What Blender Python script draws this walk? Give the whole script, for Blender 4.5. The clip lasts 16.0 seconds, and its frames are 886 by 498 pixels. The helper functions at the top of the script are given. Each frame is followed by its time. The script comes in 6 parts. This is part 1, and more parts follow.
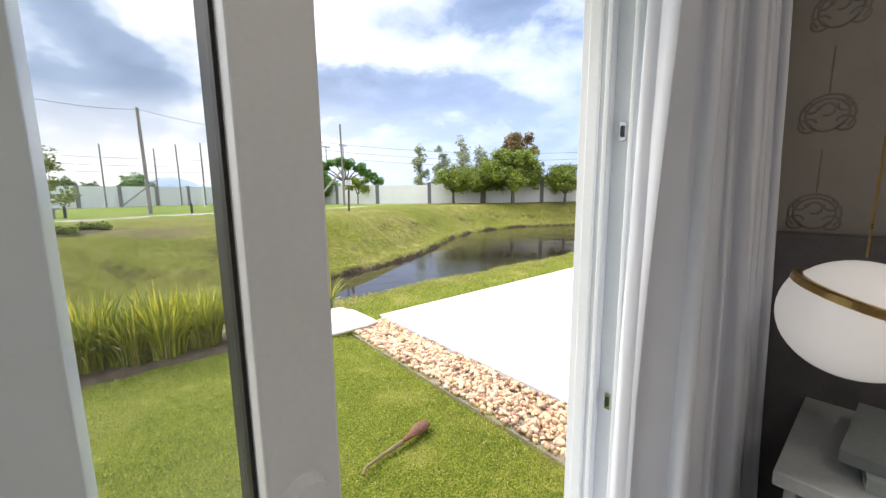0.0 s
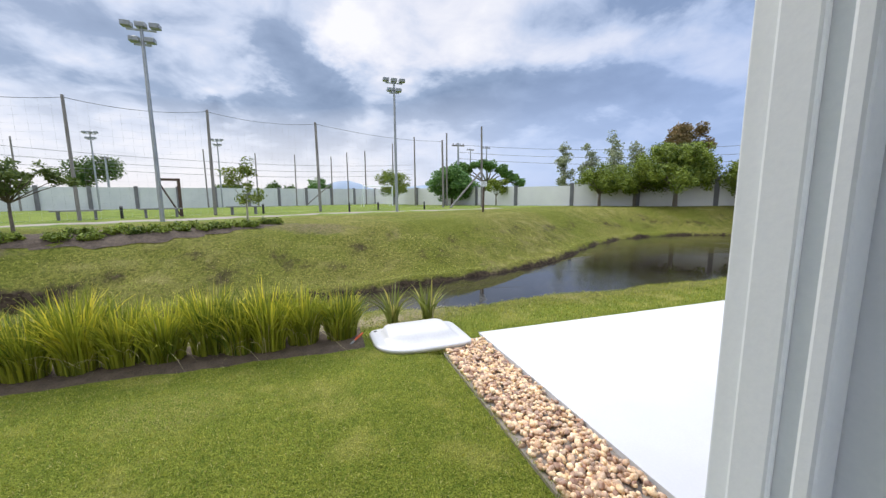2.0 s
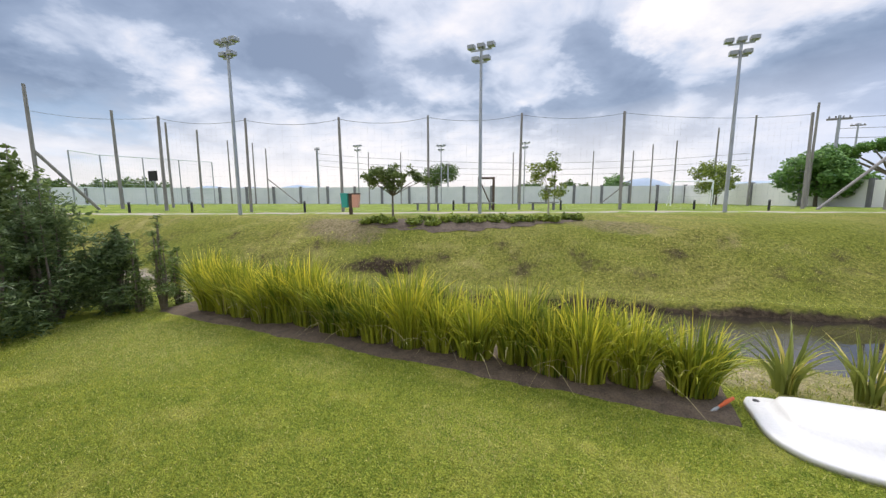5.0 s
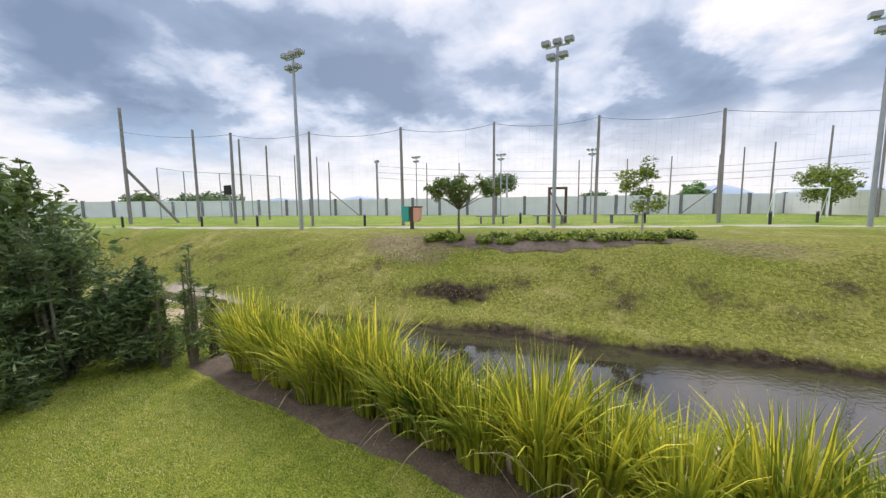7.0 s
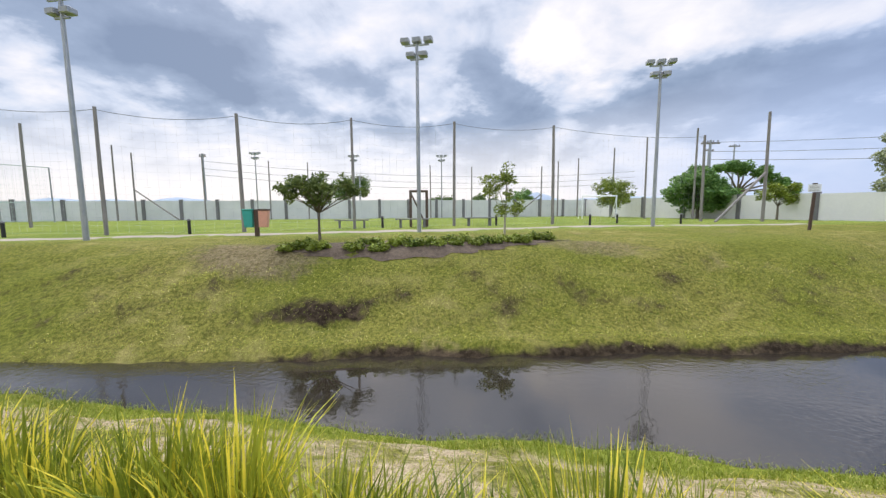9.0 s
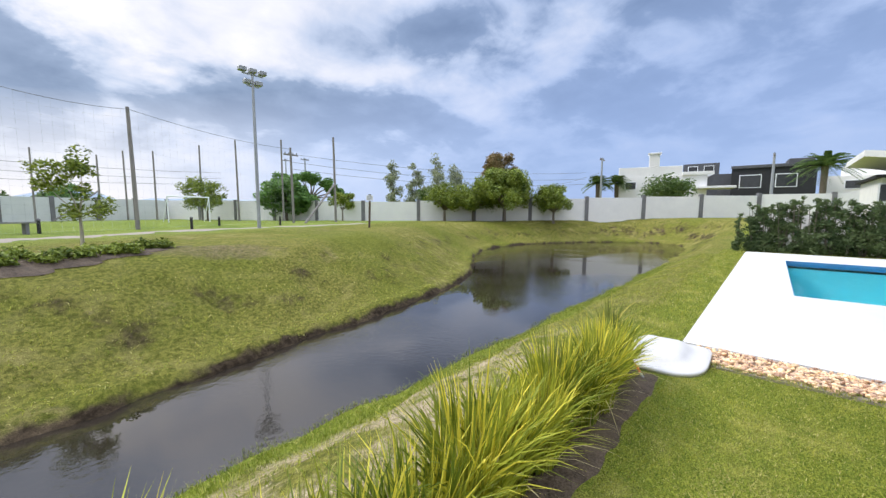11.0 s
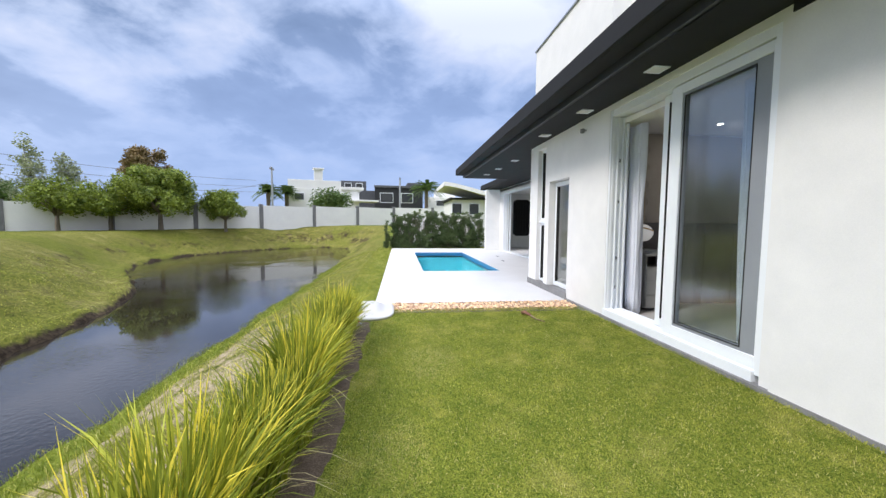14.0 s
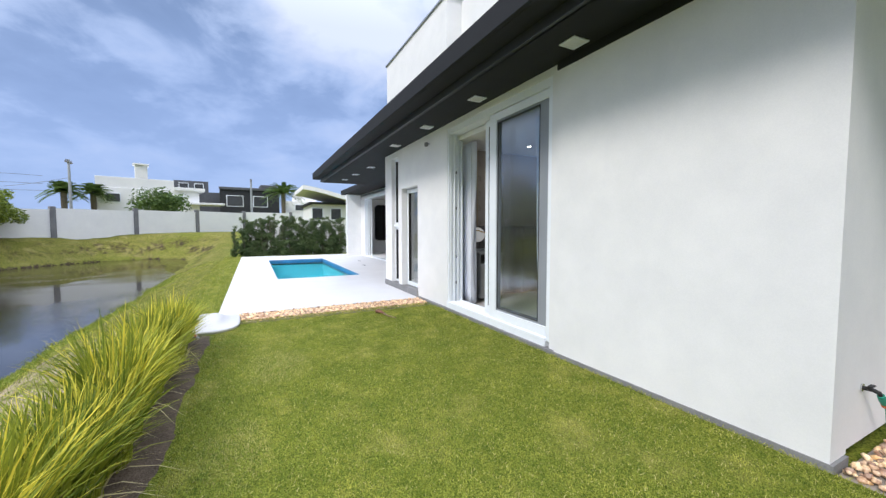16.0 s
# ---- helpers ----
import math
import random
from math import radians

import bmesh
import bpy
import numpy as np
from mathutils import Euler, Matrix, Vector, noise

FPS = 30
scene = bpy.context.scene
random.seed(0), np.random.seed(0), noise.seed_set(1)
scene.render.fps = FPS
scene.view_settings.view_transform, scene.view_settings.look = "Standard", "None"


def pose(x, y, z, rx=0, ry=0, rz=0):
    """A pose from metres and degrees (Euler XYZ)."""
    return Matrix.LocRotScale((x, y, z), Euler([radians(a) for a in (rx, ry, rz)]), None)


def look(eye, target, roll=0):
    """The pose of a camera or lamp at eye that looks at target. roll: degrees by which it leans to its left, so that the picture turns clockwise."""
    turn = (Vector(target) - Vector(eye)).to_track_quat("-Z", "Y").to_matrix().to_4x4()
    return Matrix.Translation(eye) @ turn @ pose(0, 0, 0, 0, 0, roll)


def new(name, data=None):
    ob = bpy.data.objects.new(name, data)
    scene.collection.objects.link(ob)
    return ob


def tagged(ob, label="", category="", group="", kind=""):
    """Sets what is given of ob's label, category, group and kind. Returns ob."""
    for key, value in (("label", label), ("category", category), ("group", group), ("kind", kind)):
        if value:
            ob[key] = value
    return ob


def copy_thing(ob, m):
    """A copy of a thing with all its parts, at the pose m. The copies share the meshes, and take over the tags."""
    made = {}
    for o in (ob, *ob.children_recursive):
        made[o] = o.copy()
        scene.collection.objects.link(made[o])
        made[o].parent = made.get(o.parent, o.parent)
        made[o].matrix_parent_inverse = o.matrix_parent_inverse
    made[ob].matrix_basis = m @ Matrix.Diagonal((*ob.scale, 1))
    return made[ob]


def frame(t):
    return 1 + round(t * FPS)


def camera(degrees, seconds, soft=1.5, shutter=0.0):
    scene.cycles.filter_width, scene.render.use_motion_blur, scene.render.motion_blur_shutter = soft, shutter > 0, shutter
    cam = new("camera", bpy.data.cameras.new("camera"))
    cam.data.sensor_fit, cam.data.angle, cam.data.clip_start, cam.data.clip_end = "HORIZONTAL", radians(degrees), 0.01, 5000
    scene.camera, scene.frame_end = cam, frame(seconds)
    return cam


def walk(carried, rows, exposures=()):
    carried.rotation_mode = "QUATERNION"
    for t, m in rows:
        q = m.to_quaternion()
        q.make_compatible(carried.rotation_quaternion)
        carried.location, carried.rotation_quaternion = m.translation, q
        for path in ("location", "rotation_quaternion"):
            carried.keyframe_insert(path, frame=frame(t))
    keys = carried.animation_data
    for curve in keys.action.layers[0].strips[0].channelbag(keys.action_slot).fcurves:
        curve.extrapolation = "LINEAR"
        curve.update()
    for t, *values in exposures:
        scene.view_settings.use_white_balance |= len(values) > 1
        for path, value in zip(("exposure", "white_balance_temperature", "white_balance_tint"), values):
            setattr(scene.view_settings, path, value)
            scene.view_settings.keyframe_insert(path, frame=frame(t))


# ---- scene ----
# ---- camera ----
cam = camera(99.8, 16.0, soft=1.4)
PATH = [
    (0, (1.375, -0.701, 1.631), (2.639, 0.82, 1.338), -0.6),
    (0.5, (1.546, -0.651, 1.594), (2.827, 0.858, 1.311), -0.4),
    (1, (1.768, -0.49, 1.613), (3.025, 1.038, 1.325), -0.5),
    (1.5, (1.971, -0.388, 1.631), (3.042, 1.277, 1.343), -0.5),
    (2, (2.093, -0.309, 1.624), (2.715, 1.571, 1.345), -0.4),
    (2.5, (2.108, -0.175, 1.629), (2.35, 1.79, 1.349), -0.3),
    (3, (2.115, 0.011, 1.615), (2.029, 1.99, 1.339), -0.3),
    (3.5, (2.141, 0.137, 1.615), (1.781, 2.085, 1.342), -0.3),
    (4, (2.079, 0.306, 1.57), (1.468, 2.19, 1.296), -0.3),
    (4.5, (1.863, 0.584, 1.486), (1.145, 2.431, 1.213), -0.2),
    (5, (1.635, 0.817, 1.483), (0.832, 2.628, 1.206), -0.2),
    (7.5, (0.195, 2.192, 1.627), (-0.878, 3.865, 1.41), -0.6),
    (8, (-0.04, 2.423, 1.591), (-1.071, 4.124, 1.376), -0.7),
    (8.5, (-0.234, 2.704, 1.559), (-1.017, 4.533, 1.354), -0.6),
    (9, (-0.453, 2.815, 1.603), (-0.785, 4.776, 1.392), -0.4),
    (9.5, (-0.532, 2.909, 1.649), (-0.36, 4.89, 1.432), -0.2),
    (10, (-0.732, 2.85, 1.713), (-0.053, 4.719, 1.494), -0.1),
    (10.2, (-0.863, 2.803, 1.698), (0.03, 4.579, 1.48), -0.2),
    (12.3, (-2.391, 3.156, 1.48), (-0.48, 3.728, 1.329), 1.1),
    (12.5, (-2.461, 3.157, 1.476), (-0.52, 3.615, 1.327), 1.0),
    (13, (-2.669, 3.085, 1.458), (-0.686, 3.304, 1.314), 0.8),
    (13.5, (-2.818, 3.108, 1.468), (-0.823, 3.119, 1.324), 0.7),
    (14, (-2.938, 3.207, 1.464), (-0.956, 2.977, 1.324), 0.5),
    (14.5, (-3.071, 3.278, 1.461), (-1.132, 2.808, 1.326), 0.4),
    (15, (-3.167, 3.206, 1.464), (-1.302, 2.494, 1.343), 0.1),
    (15.5, (-3.276, 3.097, 1.442), (-1.463, 2.259, 1.333), 0.0),
    (16, (-3.33, 3.086, 1.445), (-1.55, 2.182, 1.336), 0.0),
]
walk(cam, [(t, look(eye, target, roll)) for t, eye, target, roll in PATH],
     exposures=[(0, 0.98, 6850, 14), (0.7, 0.82, 6700, 13), (1.5, 0.46, 6450, 12), (2.5, 0.2, 6500, 12), (5.0, 0.36, 6800, 12.5), (9.0, 0.40, 6800, 12.5), (10.5, 0.38, 6550, 11.5), (12.5, 0.44, 6600, 13.5), (14.5, 0.42, 6400, 13), (16.0, 0.39, 6300, 12.5)])

# ---- sky and sun ----
world = bpy.data.worlds.new("sky")
scene.world = world
world.use_nodes = True


def node(tree, kind, **values):
    made = tree.nodes.new(kind)
    for key, value in values.items():
        if key == "op":
            made.operation = value
        elif key == "blend":
            made.blend_type = value
        else:
            made.inputs[key.replace("_", " ")].default_value = value
    return made


def ramp(tree, source, stops):
    made = tree.nodes.new("ShaderNodeValToRGB")
    while len(made.color_ramp.elements) < len(stops):
        made.color_ramp.elements.new(0.5)
    for e, (p, c) in zip(made.color_ramp.elements, stops):
        e.position, e.color = p, (*c, 1)
    tree.links.new(source, made.inputs[0])
    return made.outputs[0]


def mixed(tree, fac, a, b, blend="MIX"):
    made = tree.nodes.new("ShaderNodeMix")
    made.data_type, made.blend_type = "RGBA", blend
    for socket, value in ((made.inputs[0], fac), (made.inputs[6], a), (made.inputs[7], b)):
        if isinstance(value, (int, float)):
            socket.default_value = value
        elif isinstance(value, tuple):
            socket.default_value = (*value, 1)
        else:
            tree.links.new(value, socket)
    return made.outputs[2]


def maths(tree, op, a, b=0.0, c=0.0):
    made = tree.nodes.new("ShaderNodeMath")
    made.operation = op
    for socket, value in zip(made.inputs, (a, b, c)):
        if isinstance(value, (int, float)):
            socket.default_value = value
        else:
            tree.links.new(value, socket)
    return made.outputs[0]


# clouds over the place: azimuth and height in degrees, half width, half height, thickness (below 0: a bright gap)
CLOUDS = [
    (134, 19.2, 9, 4.6, 0.15), (128.5, 15.5, 5, 3, 0.12), (166, 16, 6, 4.6, 0.15), (160.5, 11, 3, 2, 0.12), (153, 22.5, 10, 3, 0.09),
    (91, 15.5, 5, 6.5, 0.13), (72, 13.5, 9, 3.8, 0.13), (101.7, 11.3, 2.3, 1.3, 0.12), (116, 19, 6, 5, 0.05), (84, 22, 5, 4, -0.10), (148.5, 14, 3.5, 3, -0.07),
    (51, 12.5, 12, 3.6, 0.14), (41, 23.5, 8, 2.6, 0.08), (27, 22.5, 7, 4.5, -0.07), (36, 15.8, 6, 3, -0.05), (-12.5, 25, 9, 4.5, -0.11), (8, 13.5, 18, 4.5, 0.09),
    (20, 15.5, 6, 3, 0.06), (8, 23.6, 9, 3, 0.05)]


def build_sky():
    tr = world.node_tree
    L = tr.links.new
    bg = tr.nodes["Background"]
    nishita = tr.nodes.new("ShaderNodeTexSky")
    nishita.sky_type, nishita.sun_disc = "NISHITA", False
    nishita.sun_elevation, nishita.sun_rotation = radians(44), radians(-26.5)
    tc = tr.nodes.new("ShaderNodeTexCoord")
    sep = tr.nodes.new("ShaderNodeSeparateXYZ")
    L(tc.outputs["Generated"], sep.inputs[0])
    x, y, z = sep.outputs
    up = maths(tr, "ADD", maths(tr, "MAXIMUM", z, 0.0), 0.30)
    comb = tr.nodes.new("ShaderNodeCombineXYZ")
    L(maths(tr, "DIVIDE", x, up), comb.inputs[0])
    L(maths(tr, "DIVIDE", y, up), comb.inputs[1])

    def drift(scale, detail, rough, w, distort=0.3):
        n = node(tr, "ShaderNodeTexNoise", Scale=scale, Detail=detail, Roughness=rough, Distortion=distort)
        n.noise_dimensions = "4D"
        n.inputs["W"].default_value = w
        L(comb.outputs[0], n.inputs["Vector"])
        return n.outputs[0]
    big, small = drift(1.3, 9.0, 0.52, 3.7), drift(4.6, 8.0, 0.55, 0.0, 0.5)
    # ragged edges: the place in the sky is nudged before the cloud masses are laid out
    rag_a, rag_b = drift(2.6, 7.0, 0.58, 8.1, 0.2), drift(2.6, 7.0, 0.58, 15.3, 0.2)
    az = maths(tr, "MULTIPLY_ADD", maths(tr, "SUBTRACT", rag_a, 0.5), 26.0, maths(tr, "MULTIPLY", maths(tr, "ARCTAN2", y, x), 57.2958))
    el = maths(tr, "MULTIPLY_ADD", maths(tr, "SUBTRACT", rag_b, 0.5), 15.0, maths(tr, "MULTIPLY", maths(tr, "ARCSINE", z), 57.2958))
    dens = maths(tr, "MULTIPLY_ADD", small, 0.20, maths(tr, "MULTIPLY_ADD", big, 0.34, 0.285))
    for a, e, wide, tall, thick in CLOUDS:
        u = maths(tr, "MULTIPLY", maths(tr, "SUBTRACT", az, a), 1 / wide)
        v = maths(tr, "MULTIPLY", maths(tr, "SUBTRACT", el, e), 1 / tall)
        q = maths(tr, "MULTIPLY_ADD", u, u, maths(tr, "MULTIPLY", v, v))
        dens = maths(tr, "MULTIPLY_ADD", maths(tr, "POWER", 2.71828, maths(tr, "MULTIPLY", q, -0.8)), thick, dens)
    # the haze of the storm side stands higher
    steep = maths(tr, "MULTIPLY_ADD", maths(tr, "MAXIMUM", x, 0.0), -2.8, 4.8)
    low = maths(tr, "MAXIMUM", maths(tr, "SUBTRACT", 1.0, maths(tr, "MULTIPLY", z, steep)), 0.0)
    clouds = ramp(tr, dens, [(0.475, (0.86, 0.86, 0.87)), (0.52, (0.72, 0.74, 0.81)), (0.565, (0.50, 0.575, 0.715)), (0.605, (0.26, 0.34, 0.485)), (0.69, (0.165, 0.23, 0.355))])
    clouds = mixed(tr, 1.0, clouds, ramp(tr, x, [(0.35, (1.0, 1.0, 1.0)), (0.95, (0.74, 0.83, 0.98))]), "MULTIPLY")
    storm = ramp(tr, x, [(0.10, (0.78, 0.78, 0.83)), (0.50, (0.46, 0.57, 0.82)), (0.92, (0.30, 0.42, 0.70))])
    # a hole of pale blue over the far left of the field
    u = maths(tr, "MULTIPLY", maths(tr, "SUBTRACT", az, 157.0), 1 / 8.0)
    v = maths(tr, "MULTIPLY", maths(tr, "SUBTRACT", el, 9.5), 1 / 2.6)
    hole = maths(tr, "POWER", 2.71828, maths(tr, "MULTIPLY", maths(tr, "MULTIPLY_ADD", u, u, maths(tr, "MULTIPLY", v, v)), -1.0))
    storm = mixed(tr, hole, storm, (0.42, 0.62, 0.88))
    haze = mixed(tr, maths(tr, "POWER", low, 0.8), clouds, storm)
    sky = mixed(tr, 0.012, haze, nishita.outputs[0], "ADD")
    # an overcast dome is brightest overhead
    zen = maths(tr, "MULTIPLY_ADD", maths(tr, "POWER", maths(tr, "MAXIMUM", maths(tr, "SUBTRACT", z, 0.45), 0.0), 1.2), 4.6, 0.88)
    L(sky, bg.inputs[0])
    L(zen, bg.inputs[1])


build_sky()
sun = new("sun", bpy.data.lights.new("sun", "SUN"))
sun.data.energy, sun.data.angle, sun.data.color = 2.0, radians(15), (1.0, 0.95, 0.87)
sun.matrix_world = look((-11, 22, 24), (0, 0, 0))

# ---- materials ----
def surface(name, a, b, scale=8.0, rough=0.7, bump=0.2, metal=0.0, fine=60.0, spread=0.5, per_piece=0.0, depth=0.01, stretch=None):
    """A surface whose colour wanders between a and b at two scales, with fine relief."""
    m = bpy.data.materials.new(name)
    m.use_nodes = True
    tr = m.node_tree
    L = tr.links.new
    p = tr.nodes["Principled BSDF"]
    geo = tr.nodes.new("ShaderNodeNewGeometry")
    where = geo.outputs["Position"]
    if stretch:
        mapping = tr.nodes.new("ShaderNodeMapping")
        mapping.inputs["Scale"].default_value = stretch
        L(where, mapping.inputs[0])
        where = mapping.outputs[0]
    n1 = node(tr, "ShaderNodeTexNoise", Scale=scale, Detail=5.0, Roughness=0.6)
    n2 = node(tr, "ShaderNodeTexNoise", Scale=fine, Detail=3.0, Roughness=0.6)
    L(where, n1.inputs["Vector"])
    L(where, n2.inputs["Vector"])
    both = maths(tr, "MULTIPLY_ADD", n2.outputs[0], spread, maths(tr, "MULTIPLY", n1.outputs[0], 1 - spread))
    f = tr.nodes.new("ShaderNodeMapRange")
    f.inputs[1].default_value, f.inputs[2].default_value = 0.36, 0.64
    L(both, f.inputs[0])
    col = mixed(tr, f.outputs[0], a, b)
    if per_piece:
        info = tr.nodes.new("ShaderNodeObjectInfo")
        rnd = maths(tr, "ADD", info.outputs["Random"], geo.outputs["Random Per Island"])
        rnd = maths(tr, "FRACT", rnd)
        v = maths(tr, "MULTIPLY_ADD", rnd, per_piece, 1 - per_piece / 2)
        hsv = tr.nodes.new("ShaderNodeHueSaturation")
        L(v, hsv.inputs["Value"])
        L(maths(tr, "MULTIPLY_ADD", rnd, per_piece * 0.04, 0.5 - per_piece * 0.02), hsv.inputs["Hue"])
        L(col, hsv.inputs["Color"])
        col = hsv.outputs[0]
    L(col, p.inputs["Base Color"])
    rr = maths(tr, "MULTIPLY_ADD", n1.outputs[0], 0.2, rough - 0.1)
    L(rr, p.inputs["Roughness"])
    p.inputs["Metallic"].default_value = metal
    if bump:
        bn = node(tr, "ShaderNodeBump", Strength=bump, Distance=depth)
        L(both, bn.inputs["Height"])
        L(bn.outputs[0], p.inputs["Normal"])
    return m


def clear_glass(name, tint=(0.9, 0.95, 0.95), gloss=0.8, mirror=0.05, rough=0.01):
    """A thin pane: mostly see-through, glossier at a slant."""
    m = bpy.data.materials.new(name)
    m.use_nodes = True
    tr = m.node_tree
    out = tr.nodes["Material Output"]
    tr.nodes.remove(tr.nodes["Principled BSDF"])
    a, g, mx = tr.nodes.new("ShaderNodeBsdfTransparent"), tr.nodes.new("ShaderNodeBsdfGlossy"), tr.nodes.new("ShaderNodeMixShader")
    a.inputs[0].default_value = (*tint, 1)
    g.inputs["Roughness"].default_value = rough
    lw = node(tr, "ShaderNodeLayerWeight", Blend=0.5)
    f = maths(tr, "MULTIPLY_ADD", maths(tr, "POWER", lw.outputs["Facing"], 5.0), gloss, mirror)
    tr.links.new(f, mx.inputs[0])
    tr.links.new(a.outputs[0], mx.inputs[1])
    tr.links.new(g.outputs[0], mx.inputs[2])
    tr.links.new(mx.outputs[0], out.inputs[0])
    return m


def water_material(name, colour, wave, bump, rough=0.02):
    m = bpy.data.materials.new(name)
    m.use_nodes = True
    tr = m.node_tree
    p = tr.nodes["Principled BSDF"]
    p.inputs["Base Color"].default_value = (*colour, 1)
    p.inputs["Roughness"].default_value = rough
    p.inputs["IOR"].default_value = 1.9
    geo = tr.nodes.new("ShaderNodeNewGeometry")
    n = node(tr, "ShaderNodeTexNoise", Scale=wave, Detail=3.0, Roughness=0.5)
    patch = node(tr, "ShaderNodeTexNoise", Scale=0.35, Detail=2.0)
    tr.links.new(geo.outputs["Position"], n.inputs["Vector"])
    tr.links.new(geo.outputs["Position"], patch.inputs["Vector"])
    b = node(tr, "ShaderNodeBump", Distance=0.01)
    tr.links.new(maths(tr, "MULTIPLY", maths(tr, "MAXIMUM", maths(tr, "SUBTRACT", patch.outputs[0], 0.4), 0.0), bump * 5), b.inputs["Strength"])
    tr.links.new(n.outputs[0], b.inputs["Height"])
    tr.links.new(b.outputs[0], p.inputs["Normal"])
    return m


def leaf_material(name, a, b, tip=None, patch=1.3, gain=1.2, thin=0.28, dry=(), ripe_lit=()):
    """Leaves that let some light through; each one a little different."""
    m = bpy.data.materials.new(name)
    m.use_nodes = True
    tr = m.node_tree
    p = tr.nodes["Principled BSDF"]
    out = tr.nodes["Material Output"]
    geo = tr.nodes.new("ShaderNodeNewGeometry")
    n = node(tr, "ShaderNodeTexNoise", Scale=patch, Detail=4.0)
    tr.links.new(geo.outputs["Position"], n.inputs["Vector"])
    f = maths(tr, "MULTIPLY_ADD", geo.outputs["Random Per Island"], 0.7, maths(tr, "MULTIPLY_ADD", n.outputs[0], gain, 0.15 - gain / 2))
    col = mixed(tr, f, a, b)
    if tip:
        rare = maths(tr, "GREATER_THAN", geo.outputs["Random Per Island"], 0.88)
        if ripe_lit:
            # only the upper ends of old blades turn yellow; their lit look is painted in too
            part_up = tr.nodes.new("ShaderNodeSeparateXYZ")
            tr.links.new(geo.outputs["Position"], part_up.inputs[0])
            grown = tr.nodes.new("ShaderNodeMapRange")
            grown.inputs[1].default_value, grown.inputs[2].default_value = ripe_lit
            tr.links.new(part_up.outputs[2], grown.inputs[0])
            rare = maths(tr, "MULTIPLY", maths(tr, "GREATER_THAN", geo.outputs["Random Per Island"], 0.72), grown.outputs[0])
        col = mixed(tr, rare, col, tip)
    for cx, cy, rx, ry, straw in dry:
        sep = tr.nodes.new("ShaderNodeSeparateXYZ")
        tr.links.new(geo.outputs["Position"], sep.inputs[0])
        u = maths(tr, "MULTIPLY", maths(tr, "SUBTRACT", sep.outputs[0], cx), 1 / rx)
        v = maths(tr, "MULTIPLY", maths(tr, "SUBTRACT", sep.outputs[1], cy), 1 / ry)
        q = maths(tr, "MULTIPLY_ADD", n.outputs[0], 1.6, maths(tr, "MULTIPLY_ADD", u, u, maths(tr, "MULTIPLY", v, v)))
        fall = tr.nodes.new("ShaderNodeMapRange")
        fall.interpolation_type = "SMOOTHSTEP"
        fall.inputs[1].default_value, fall.inputs[2].default_value = 2.0, 0.8
        tr.links.new(q, fall.inputs[0])
        col = mixed(tr, maths(tr, "MULTIPLY", fall.outputs[0], 0.75), col, straw)
    tr.links.new(col, p.inputs["Base Color"])
    p.inputs["Roughness"].default_value = 0.55
    p.inputs["Specular IOR Level"].default_value = 0.3
    t = tr.nodes.new("ShaderNodeBsdfTranslucent")
    tr.links.new(col, t.inputs[0])
    mx = tr.nodes.new("ShaderNodeMixShader")
    mx.inputs[0].default_value = thin
    tr.links.new(p.outputs[0], mx.inputs[1])
    tr.links.new(t.outputs[0], mx.inputs[2])
    tr.links.new(mx.outputs[0], out.inputs[0])
    return m


def glowing(name, colour, strength):
    m = bpy.data.materials.new(name)
    m.use_nodes = True
    p = m.node_tree.nodes["Principled BSDF"]
    p.inputs["Base Color"].default_value = (*colour, 1)
    p.inputs["Emission Color"].default_value = (*colour, 1)
    p.inputs["Emission Strength"].default_value = strength
    p.inputs["Roughness"].default_value = 0.25
    return m


